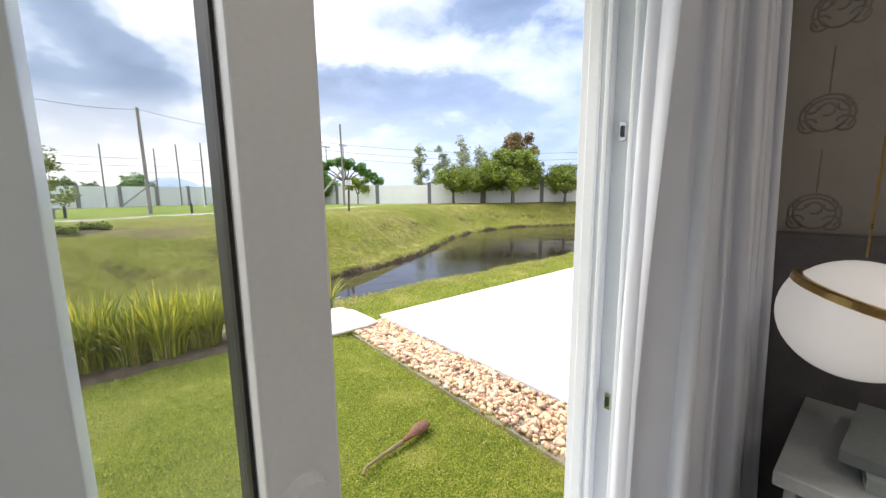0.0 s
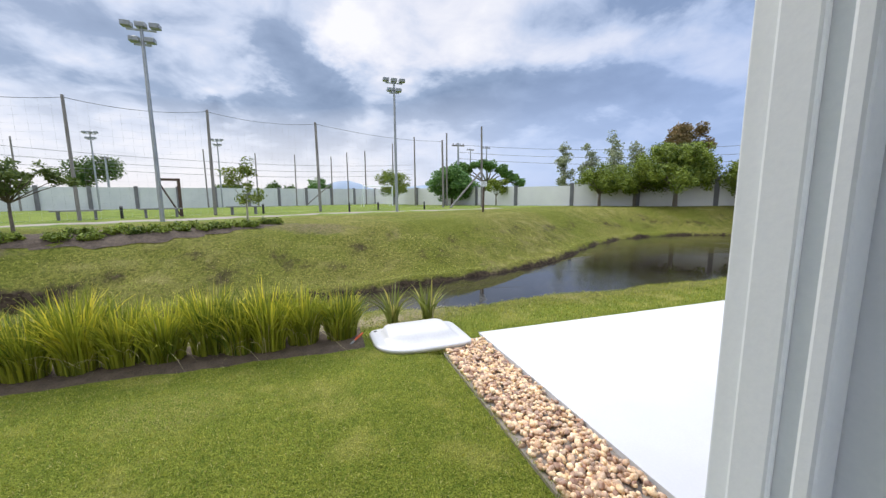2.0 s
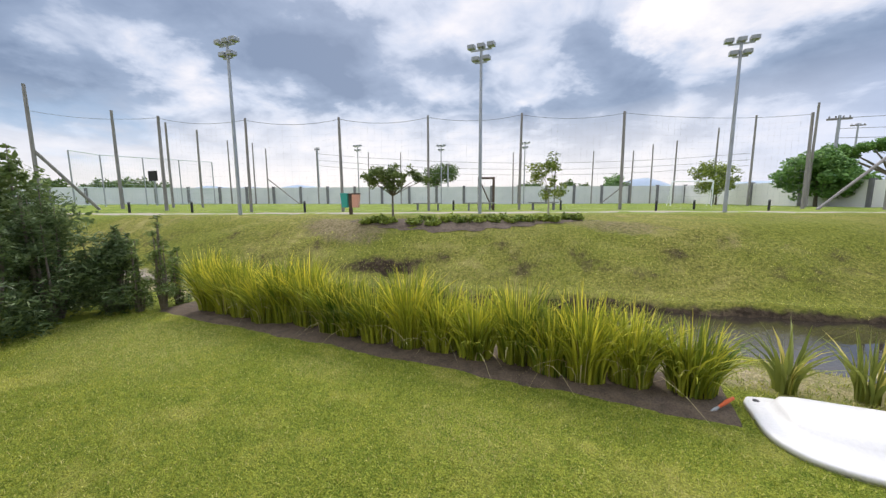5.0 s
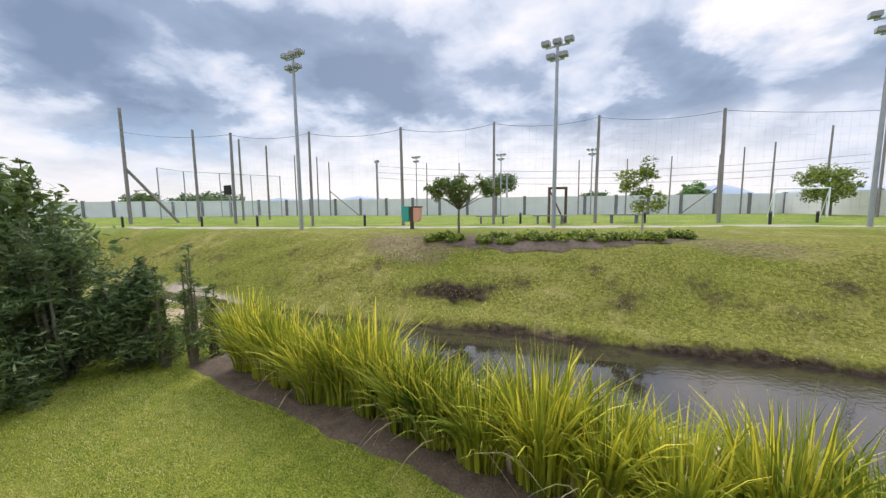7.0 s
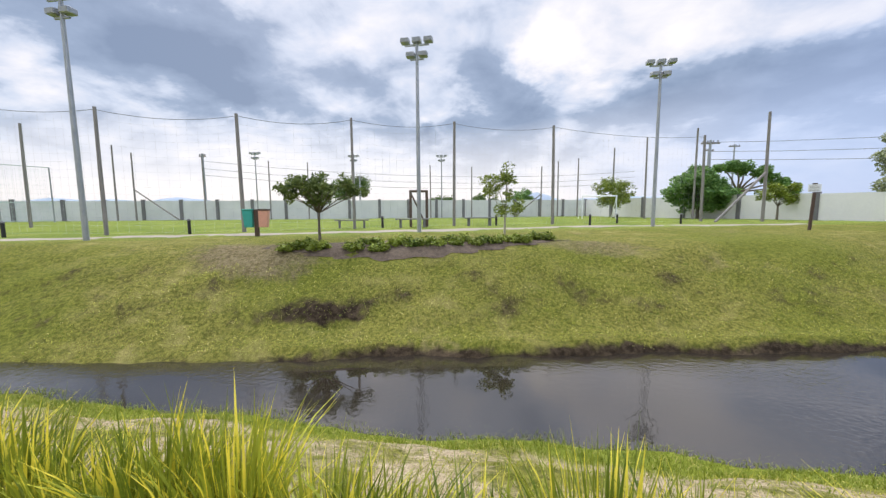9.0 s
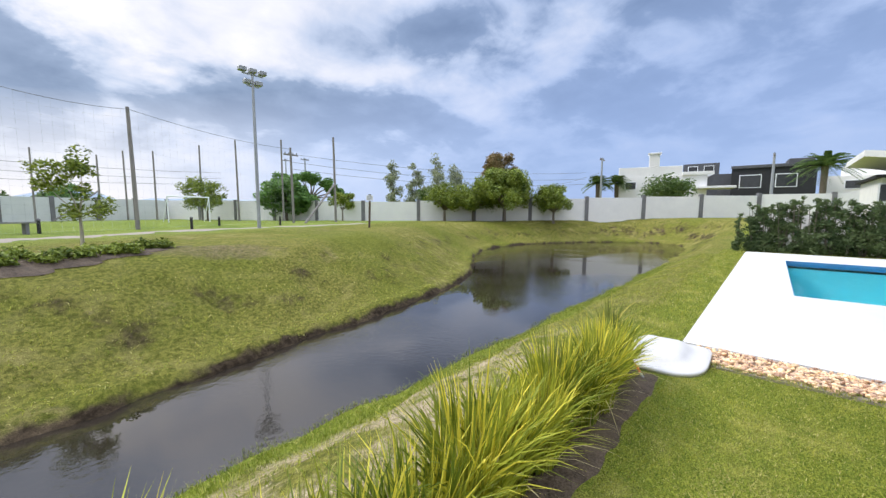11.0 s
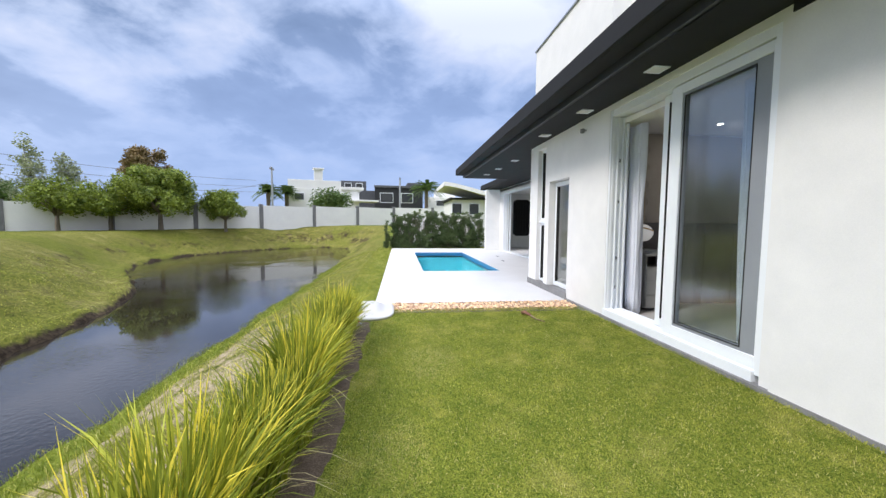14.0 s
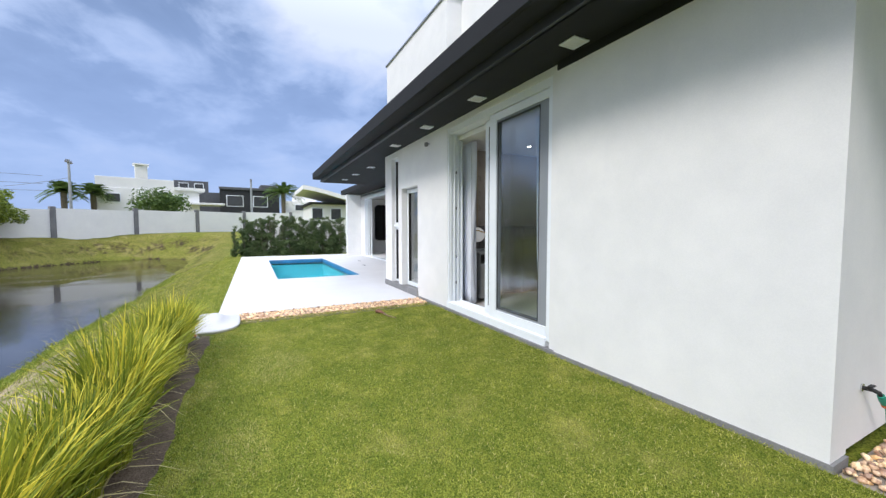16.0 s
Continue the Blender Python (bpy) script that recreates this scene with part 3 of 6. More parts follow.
slab("wall_terrace_end", [((17.0, -2.2, 0.0), (17.3, -1.45, SOFFIT)), ((17.0, -2.4, 0), (18.2, -2.2, SOFFIT))], PLASTER, "white wall closing the terrace")
slab("wall_terrace_back", [((6.05, -2.4, 0.0), (10.6, -2.2, SOFFIT)), ((16.2, -2.4, 0.0), (17.0, -2.2, SOFFIT)), ((10.6, -2.4, 3.05), (16.2, -2.2, SOFFIT))], PLASTER, "white terrace wall with a wide opening")
slab("wall_living_room", [((18.0, -8.0, 0.0), (18.2, -2.4, SOFFIT)), ((6.05, -8.2, 0.0), (18.2, -8.0, SOFFIT))], PLASTER, "white living room wall")
slab("floor_living_room", [((6.05, -8.0, -0.1), (18.0, -2.4, 0.06))], DECK, "pale living room floor", "floor")
slab("ceiling_living_room", [((6.05, -8.0, 3.15), (18.0, -2.2, 3.25))], PLASTER, "white living room ceiling", "ceiling")
slab("wall_upper_storey", [((2.7, -5.0, 3.62), (6.0, -0.05, 5.55)), ((-2.3, -5.0, 3.62), (2.7, -0.35, 5.5))], PLASTER, "white plaster upper storey above the eaves")
slab("coping", [((2.66, -5.0, 5.55), (6.03, -0.02, 5.58))], STEEL, "thin metal coping on the parapet", "coping")


def build_eaves():
    roof = thing("eaves", (0, 0, 0), "black painted flat eaves with stepped fascia", "eaves", kind="structure")
    part("soffit", boxes(((-4.2, -0.25, SOFFIT), (12.2, 0.62, SOFFIT + 0.06)), ((6.05, -2.3, SOFFIT + 0.002), (12.2, -0.25, SOFFIT + 0.062))), BLACK_PAINT, roof)
    part("wall_trim", boxes(((-2.45, 0.035, SOFFIT - 0.09), (-0.14, 0.05, SOFFIT - 0.001))), BLACK_PAINT, roof)
    part("lower_fascia", boxes(((-4.2, 0.60, SOFFIT), (12.2, 0.66, SOFFIT + 0.14))), surface("graphite_paint", (0.03, 0.032, 0.036), (0.042, 0.044, 0.05), 3, 0.45, 0.05), roof)
    part("upper_soffit", boxes(((-4.2, 0.66, SOFFIT + 0.10), (12.24, 0.90, SOFFIT + 0.16))), BLACK_PAINT, roof)
    part("upper_fascia", boxes(((-4.2, 0.90, SOFFIT + 0.10), (12.26, 0.95, SOFFIT + 0.34)), bevel=0.006), BLACK_PAINT, roof)
    part("roof_slab", boxes(((-4.2, -6.0, SOFFIT + 0.16), (12.2, 0.90, SOFFIT + 0.33)), ((12.2, -8.2, SOFFIT + 0.07), (18.3, -1.4, SOFFIT + 0.3))), BLACK_PAINT, roof)


build_eaves()


# ---- deck and pool ----
slab("terrace_deck", [((3.85, -2.2, -0.25), (8.3, 3.65, 0.0)), ((15.5, -2.2, -0.25), (18.3, 3.65, 0.0)), ((8.3, 2.5, -0.25), (15.5, 3.65, 0.0)), ((8.3, -2.2, -0.25), (15.5, 0.1, 0.0))],
     DECK, "bright white stone terrace round a pool", "terrace")


def build_pool():
    pool = thing("swimming_pool", (11.9, 1.3, -1.4), "turquoise tiled swimming pool set into the terrace", "pool")
    part("basin", boxes(((-3.6, -1.2, -0.05), (3.6, 1.2, 0.0)), ((-3.62, -1.22, 0), (-3.6, 1.22, 1.38)), ((3.6, -1.22, 0), (3.62, 1.22, 1.38)), ((-3.6, -1.22, 0), (3.6, -1.2, 1.38)), ((-3.6, 1.2, 0), (3.6, 1.22, 1.38))), POOL_TILE, pool)
    part("waterline_tiles", boxes(((-3.6, -1.2, 1.22), (-3.58, 1.2, 1.385)), ((3.58, -1.2, 1.22), (3.6, 1.2, 1.385)), ((-3.58, -1.2, 1.22), (3.58, -1.18, 1.385)), ((-3.58, 1.18, 1.22), (3.58, 1.2, 1.385))), POOL_EDGE, pool, "blue waterline tiles")
    w = part("water", boxes(((-3.57, -1.17, 1.30), (3.57, 1.17, 1.302))), POOL_WATER, pool, "clear still pool water")
    w.visible_shadow = False


build_pool()


# ---- the bedroom's sliding door ----
def build_sliding_door():
    door = thing("door_1", (0, 0, 0.1), "tall white sliding glass door standing half open", "door", kind="structure")
    fr = part("frame", boxes(((-0.02, -0.30, 0.0), (0.04, -0.01, 3.09)), ((0.04, -0.30, 2.99), (2.52, -0.012, 3.09)), ((0.04, -0.30, -0.069), (2.58, 0.015, 0.035)), ((2.54, -0.30, 0.0), (2.58, -0.008, 3.09)), bevel=0.003), PVC, door)
    for y, w, out in ((-0.058, 0.04, 0.012), (-0.116, 0.018, 0.034), (-0.193, 0.016, 0.034), (-0.258, 0.026, 0.05)):
        part("jamb_fin", boxes(((2.54 - out, y - w / 2, 0.035), (2.54, y + w / 2, 2.99)), bevel=0.004), PVC, fr)
    for y in (-0.05, -0.10, -0.155, -0.21, -0.265):
        part("sill_track", boxes(((0.04, y - 0.006, 0.035), (2.50, y + 0.006, 0.052))), PVC, fr)
    for z in (0.38, 0.84, 1.71, 2.34):
        catch = part("latch_plate", boxes(((2.530, -0.168, z - 0.028), (2.541, -0.148, z + 0.028)), bevel=0.001), CHROME, fr, "small chrome latch plate")
        part("latch_slot", boxes(((2.524, -0.162, z - 0.016), (2.5305, -0.154, z + 0.016))), GASKET, catch)
    # two glazed leaves stacked on the closed side
    for x0, x1, y0, y1, s0, s1 in ((0.04, 1.30, -0.115, -0.030, 0.03, 0.17), (0.06, 1.556, -0.265, -0.13, 0.22, 0.092)):
        leaf = part("leaf", boxes(((x0, y0, 0.055), (x0 + s0, y1, 2.98)), ((x1 - s1, y0, 0.055), (x1, y1, 2.98)), ((x0 + s0, y0, 0.055), (x1 - s1, y1, 0.16)), ((x0 + s0, y0, 2.88), (x1 - s1, y1, 2.98)), bevel=0.004), PVC, door)
        a, b, yc = x0 + s0, x1 - s1, (y0 + y1) / 2
        if y1 > -0.1:
            # the outer leaf carries a grey sash round its glass, broad on the wall side
            part("sash", boxes(((a, y0 + 0.01, 0.16), (a + 0.16, y1 - 0.012, 2.88)), ((b - 0.03, y0 + 0.01, 0.16), (b, y1 - 0.012, 2.88)), ((a + 0.16, y0 + 0.01, 0.16), (b - 0.03, y1 - 0.012, 0.195)), ((a + 0.16, y0 + 0.01, 2.845), (b - 0.03, y1 - 0.012, 2.88)), bevel=0.003), SASH, leaf, "grey inner sash")
            part("gasket", boxes(((b - 0.036, y1 - 0.02, 0.195), (b - 0.03, y1 - 0.006, 2.845)), ((a + 0.16, y1 - 0.02, 0.195), (a + 0.166, y1 - 0.006, 2.845)), ((a + 0.166, y1 - 0.02, 0.195), (b - 0.036, y1 - 0.006, 0.203)), ((a + 0.166, y1 - 0.02, 2.837), (b - 0.036, y1 - 0.006, 2.845))), GASKET, leaf, "black rubber gasket")
            a, b = a + 0.16, b - 0.03
        else:
            part("gasket", boxes(((b - 0.005, yc - 0.018, 0.16), (b - 0.0005, y1 + 0.002, 2.88)), ((a + 0.0005, yc - 0.018, 0.16), (a + 0.006, y1 + 0.002, 2.88)), ((a + 0.006, yc - 0.018, 0.16), (b - 0.005, y1 + 0.002, 0.168))), GASKET, leaf, "black rubber gasket")
        pane = part("pane", boxes(((a, yc - 0.006, 0.16), (b, yc + 0.006, 2.88))), GLASS if y1 < -0.1 else GLASS_DIM, leaf, "dim reflecting window glass")
        pane.visible_shadow = False
    knob = bmesh.new()
    bmesh.ops.create_cone(knob, cap_ends=True, segments=20, radius1=0.028, radius2=0.024, depth=0.02, matrix=pose(1.508, -0.274, 1.16, 90))
    part("door_pull", knob, PVC, door, smooth=False)


build_sliding_door()


def curtain(name, x0, x1, ya, yb, z0, z1, folds, label, deep=0.045):
    n = folds * 12
    rnd = random.Random(folds)
    verts, faces = [], []
    rows = 14
    ph = [rnd.uniform(-0.6, 0.6) for _ in range(folds + 1)]
    for r in range(rows + 1):
        v = r / rows
        for i in range(n + 1):
            u = i / n
            k = u * folds
            p = ph[int(k)] * (1 - (k % 1)) + ph[min(int(k) + 1, folds)] * (k % 1)
            a = k * 2 * math.pi + p + 0.5 * math.sin(v * 5 + k)
            amp = deep * (0.75 + 0.35 * math.sin(k * 1.7 + 1)) * (0.8 + 0.3 * (1 - v))
            pinch = 1 + 0.04 * math.sin(v * 3.0 + 0.4)
            verts.append(((x0 + x1) / 2 + (u - 0.5) * (x1 - x0) * pinch + 0.3 * amp * math.sin(2 * a), ya + (yb - 0.11 * (1 - v) - ya) * u + amp * math.sin(a), z0 + (z1 - z0) * v))
    for r in range(rows):
        for i in range(n):
            a = r * (n + 1) + i
            faces.append((a, a + 1, a + n + 2, a + n + 1))
    ob = raw(name, verts, faces, CURTAIN, smooth=True)
    md = ob.modifiers.new("cloth", "SOLIDIFY")
    md.thickness = 0.003
    return tagged(ob, label, "curtain")


CURTAIN = surface("blackout_curtain", (0.68, 0.71, 0.79), (0.74, 0.77, 0.84), 3, 0.85, 0.15, 0, 300, 0.3, depth=0.002)
curtain("curtain", 2.27, 2.90, -0.375, -0.375, 0.115, 2.96, 7, "pale grey full-length curtain drawn aside in folds", 0.07)
curtain("curtain", 0.12, 0.68, -0.36, -0.36, 0.115, 2.96, 6, "pale grey curtain hanging behind the closed leaf")

def downlight(x, y):
    lamp = thing("ceiling_downlight", (x, y, 3.0), "small round lit downlight in the bedroom ceiling", "light", "bedroom downlights")
    part("rim", rod([(0, 0, -0.012), (0, 0, 0.0)], 0.055, 20), PVC, lamp)
    part("bulb", rod([(0, 0, -0.016), (0, 0, -0.012)], 0.038, 20), BULB, lamp, "glowing lamp face")
    light = new("downlight_beam", bpy.data.lights.new("downlight_beam", "AREA"))
    light.data.shape, light.data.size, light.data.energy, light.data.color = "DISK", 0.09, 2.2, (1.0, 0.93, 0.84)
    light.matrix_world = pose(x, y, 2.97)


BULB = glowing("lit_bulb", (1.0, 0.93, 0.82), 12.0)
for x, y in ((-0.9, -1.6), (0.9, -1.6), (2.3, -1.6), (-0.9, -3.6), (0.9, -3.6), (2.3, -3.6)):
    downlight(x, y)

# ---- the bedside ----
WALLPAPER = surface("beige_wallpaper", (0.30, 0.275, 0.25), (0.36, 0.33, 0.30), 5, 0.8, 0.1, 0, 200, 0.4)
ORNAMENT = surface("wallpaper_print", (0.20, 0.18, 0.16), (0.25, 0.225, 0.20), 20, 0.7, 0.05)
UPHOLSTERY = surface("dark_upholstery", (0.08, 0.076, 0.08), (0.12, 0.115, 0.12), 12, 0.8, 0.2, 0, 260)
BRASS = surface("brushed_brass", (0.42, 0.27, 0.10), (0.55, 0.37, 0.15), 14, 0.3, 0.05, 1.0)
LIT_OPAL = glowing("lit_opal_glass", (0.84, 0.83, 0.81), 0.16)
OPAL = surface("opal_glass", (0.80, 0.80, 0.79), (0.84, 0.84, 0.83), 2, 0.22, 0.0)
slab("wallpaper", [((2.985, -4.9, 1.5), (2.997, -0.32, 2.98))], WALLPAPER, "beige wallpaper with scroll ornaments", "wallpaper")


def build_ornaments():
    for j in range(5):
        for i in range(3):
            y, z = -0.547 - i * 0.36, 1.56 + j * 0.29
            bm = bmesh.new()
            for a0, a1, r, oy, oz in ((-40, 220, 0.075, 0, 0), (-60, 240, 0.060, 0, 0), (90, 380, 0.018, -0.045, 0.03), (-200, 90, 0.018, 0.045, 0.03), (20, 330, 0.026, -0.05, -0.035), (-150, 160, 0.026, 0.05, -0.035), (0, 300, 0.022, 0, 0.02), (200, 340, 0.05, 0, -0.01)):
                pts = [(0, oy + r * math.cos(radians(a)), oz + r * math.sin(radians(a))) for a in np.linspace(a0, a1, 14)]
                tube(bm, [(0, q[1] * 0.78, q[2] * 0.78) for q in pts], 0.0032, 5)
            tube(bm, [(0, 0, 0.06), (0, 0, 0.19)], 0.002, 5)
            for v in bm.verts:
                v.co.x *= 0.25
            ob = part("wall_ornament", bm, ORNAMENT)
            ob.matrix_world = pose(2.984, y, z)
            tagged(ob, "grey printed scroll ornament on the wallpaper", "ornament", "wallpaper ornaments")


build_ornaments()


def build_headboard():
    hb = thing("headboard", (2.95, -2.0, 0.1), "dark padded wall panel behind the bedside", "headboard")
    for i in range(6):
        y0 = 1.66 - i * 0.55
        part("cushion", boxes(((-0.045, y0 - 0.545, 0.0), (0.03, y0, 1.4)), bevel=0.014), UPHOLSTERY, hb, smooth=True)


build_headboard()


def build_nightstand():
    ns = thing("nightstand", (2.70, -0.86, 0.1), "pale grey bedside cabinet with drawers", "nightstand")
    GREYWOOD = surface("grey_lacquer", (0.26, 0.27, 0.265), (0.32, 0.33, 0.325), 4, 0.4, 0.05, 0, 90)
    part("top", boxes(((-0.27, -0.27, 0.87), (0.22, 0.27, 0.905)), bevel=0.004), GREYWOOD, ns)
    part("carcass", boxes(((-0.25, -0.25, 0.05), (0.22, 0.25, 0.70))), GREYWOOD, ns)
    part("side_panel", boxes(((-0.25, -0.25, 0.70), (0.22, -0.23, 0.87))), GREYWOOD, ns)
    part("side_panel", boxes(((-0.25, 0.23, 0.70), (0.22, 0.25, 0.87))), GREYWOOD, ns)
    for z in (0.06, 0.27, 0.48):
        part("drawer_front", boxes(((-0.268, -0.24, z), (-0.25, 0.24, z + 0.20)), bevel=0.003), GREYWOOD, ns)
    book = [(0.0, 0.0, (0.30, 0.34, 0.33), 0.030), (0.01, 0.02, (0.20, 0.22, 0.22), 0.028)]
    z = 1.006
    for k, (dx, dy, c, h) in enumerate(book):
        bk = thing("book", (2.66 + dx, -0.82 + dy, z), "closed grey-green hardback book lying flat", "book", "books on the nightstand", turn=6 - 9 * k)
        cover = surface("book_cover", tuple(v * 0.8 for v in c), c, 10, 0.5, 0.05)
        part("lower_cover", boxes(((-0.15, -0.11, 0), (0.15, 0.11, 0.004))), cover, bk)
        part("upper_cover", boxes(((-0.15, -0.11, h - 0.004), (0.15, 0.11, h))), cover, bk)
        part("spine", boxes(((-0.154, -0.11, 0), (-0.15, 0.11, h))), cover, bk)
        part("pages", boxes(((-0.144, -0.104, 0.004), (0.144, 0.104, h - 0.004))), OPAL, bk, "white page block")
        z += h + 0.001


build_nightstand()


def build_pendant():
    lamp = thing("pendant_lamp", (2.645, -0.675, 1.338), "white opal globe pendant lamp with a tilted brass band", "lamp")
    tilt = pose(0, 0, 0, 16, 0, 0)
    for name, sign in (("lower_shade", -1), ("upper_shade", 1)):
        bm = bmesh.new()
        bmesh.ops.create_uvsphere(bm, u_segments=40, v_segments=24, radius=0.145)
        bmesh.ops.bisect_plane(bm, geom=bm.verts[:] + bm.edges[:] + bm.faces[:], plane_co=(0, 0, 0.05 + sign * 0.006), plane_no=(0, 0, 1), clear_outer=sign < 0, clear_inner=sign > 0)
        if sign > 0:
            bmesh.ops.scale(bm, vec=(0.96, 0.96, 0.9), verts=bm.verts)
        bmesh.ops.transform(bm, matrix=tilt, verts=bm.verts)
        part(name, bm, LIT_OPAL, lamp, smooth=True)
    bm = bmesh.new()
    tube(bm, [(0, 0, 0.040), (0, 0, 0.044), (0, 0, 0.058), (0, 0, 0.062)], [0.137, 0.1415, 0.1415, 0.135], 40)
    bmesh.ops.transform(bm, matrix=tilt, verts=bm.verts)
    part("band", bm, BRASS, lamp, "brushed brass band", smooth=False)
    part("cord", rod([(0, 0.0, 0.14), (0, 0, 1.64)], 0.0025, 6), BRASS, lamp, "thin brass-coloured cord")


build_pendant()


# ---- terrace door and slit window ----
def framed_pane(parent, x0, x1, y, z0, z1, w=0.055, d=0.06):
    f = part("frame", boxes(((x0, y - d / 2, z0), (x0 + w, y + d / 2, z1)), ((x1 - w, y - d / 2, z0), (x1, y + d / 2, z1)), ((x0 + w, y - d / 2, z0), (x1 - w, y + d / 2, z0 + w)), ((x0 + w, y - d / 2, z1 - w), (x1 - w, y + d / 2, z1)), bevel=0.004), PVC, parent)
    g = part("pane", boxes(((x0 + w, y - 0.006, z0 + w), (x1 - w, y + 0.006, z1 - w))), GLASS, f, "grey reflecting glass")
    g.visible_shadow = False
    part("gasket", boxes(((x0 + w, y - d / 2 - 0.002, z0 + w), (x0 + w + 0.01, y + d / 2 + 0.002, z1 - w)), ((x1 - w - 0.01, y - d / 2 - 0.002, z0 + w), (x1 - w, y + d / 2 + 0.002, z1 - w))), GASKET, f)
    return f


d2 = thing("door_2", (0, 0, 0), "narrow white glazed door in a shallow recess", "door", kind="structure")
framed_pane(d2, 3.95, 4.84, -0.16, 0.14, 2.34, 0.085)
part("handle", rod([(4.02, -0.115, 1.12), (4.02, -0.08, 1.12), (4.12, -0.08, 1.12)], 0.009, 8), CHROME, d2)
w1 = thing("window_1", (0, 0, 0), "tall slit window in a white frame", "window", kind="structure")
framed_pane(w1, 5.10, 5.55, -0.12, 0.14, 1.48)
framed_pane(w1, 5.10, 5.55, -0.12, 1.54, 3.14)
part("transom", boxes(((5.10, -0.16, 1.48), (5.55, -0.05, 1.54)), bevel=0.004), PVC, w1)
slab("wall_bathroom_back", [((3.2, -2.0, 0.0), (5.85, -1.9, SOFFIT))], PLASTER, "dim inner wall behind the narrow door")
slab("floor_bathroom", [((3.2, -1.9, 0.0), (5.85, -0.2, 0.12))], DECK, "pale floor behind the narrow door", "floor")
slab("ceiling_bathroom", [((3.2, -1.9, 3.1), (5.85, -0.2, 3.2))], PLASTER, "white ceiling behind the narrow door", "ceiling")
w2 = thing("door_3", (0, 0, 0), "wide white sliding door of the living room, open", "door", kind="structure")
part("frame", boxes(((10.6, -2.36, 0.0), (10.66, -2.18, 3.05)), ((16.1, -2.36, 0.0), (16.2, -2.18, 3.05)), ((10.66, -2.36, 2.97), (16.1, -2.18, 3.05)), ((10.66, -2.40, 0.0), (16.1, -2.16, 0.05))), PVC, w2)
for k, x in enumerate((15.35, 15.6, 15.85)):
    part("leaf_stile", boxes(((x, -2.34 + 0.04 * k, 0.05), (x + 0.1, -2.30 + 0.04 * k, 2.97))), PVC, w2)


def build_wall_piece():
    art = thing("wall_cabinet", (17.9, -3.75, 0.75), "tall black slatted wall piece with chamfered corners", "wall cabinet")
    bm = bmesh.new()
    pts = [(-0.32, 0.0), (0.32, 0.0), (0.48, 0.12), (0.48, 1.95), (0.32, 2.07), (-0.32, 2.07), (-0.48, 1.95), (-0.48, 0.12)]
    a, b = [bm.verts.new((0.1, y, z)) for y, z in pts], [bm.verts.new((0.0, y, z)) for y, z in pts]
    bm.faces.new(a)
    bm.faces.new(b[::-1])
    for i in range(8):
        bm.faces.new((a[i], b[i], b[(i + 1) % 8], a[(i + 1) % 8]))
    bmesh.ops.recalc_face_normals(bm, faces=bm.faces)
    part("body", bm, BLACK_PAINT, art)
    for k in range(6):
        y = -0.40 + k * 0.16
        part("slat", boxes(((-0.05, y - 0.02, 0.10), (0.0, y + 0.02, 1.96)), bevel=0.006), BLACK_PAINT, art)
    mirror = thing("wall_mirror", (17.96, -5.0, 2.1), "small round dark wall ornament", "wall ornament")
    bm = bmesh.new()
    bmesh.ops.create_cone(bm, cap_ends=True, segments=28, radius1=0.42, radius2=0.40, depth=0.05, matrix=pose(0, 0, 0, 0, 90, 0))
    part("disc", bm, BLACK_PAINT, mirror)


build_wall_piece()

DIFFUSER = surface("lamp_diffuser", (0.68, 0.68, 0.66), (0.74, 0.74, 0.72), 8, 0.4, 0.05)


def soffit_light(x, y):
    lamp = thing("eaves_light", (x, y, SOFFIT), "square white recessed light in the black eaves, unlit", "light", "lights under the eaves")
    part("rim", boxes(((-0.10, -0.10, -0.012), (0.10, -0.085, 0.0)), ((-0.10, 0.085, -0.012), (0.10, 0.10, 0.0)), ((-0.10, -0.085, -0.012), (-0.085, 0.085, 0.0)), ((0.085, -0.085, -0.012), (0.10, 0.085, 0.0))), PVC, lamp)
    part("diffuser", boxes(((-0.085, -0.085, -0.008), (0.085, 0.085, -0.002))), DIFFUSER, lamp)
    return lamp


first = soffit_light(-0.54, 0.22)
for x, y in ((-2.3, 0.22), (1.25, 0.22), (2.92, 0.24), (4.60, 0.24), (7.7, -0.10), (9.4, -0.06), (10.9, -0.02)):
    copy_thing(first, pose(x, y, SOFFIT))
sensor = thing("security_sensor", (3.32, 0.0, 3.08), "small grey swivel sensor on the house wall", "sensor")
part("bracket", rod([(0, 0, 0), (0, 0.05, 0)], 0.014, 8), STEEL, sensor)
part("head", boxes(((-0.03, 0.04, -0.05), (0.03, 0.10, 0.025)), bevel=0.008), CONCRETE, sensor)
for x, y in ((13.2, -1.1), (11.2, -0.8)):
    dr = thing("floor_drain", (x, y, 0.0), "small dark slot drain in the terrace", "drain", "terrace drains")
    part("frame", boxes(((-0.14, -0.05, 0.0), (0.14, 0.05, 0.005))), STEEL, dr)
    part("grate", boxes(((-0.12, -0.03, 0.005), (0.12, 0.03, 0.008))), GASKET, dr)


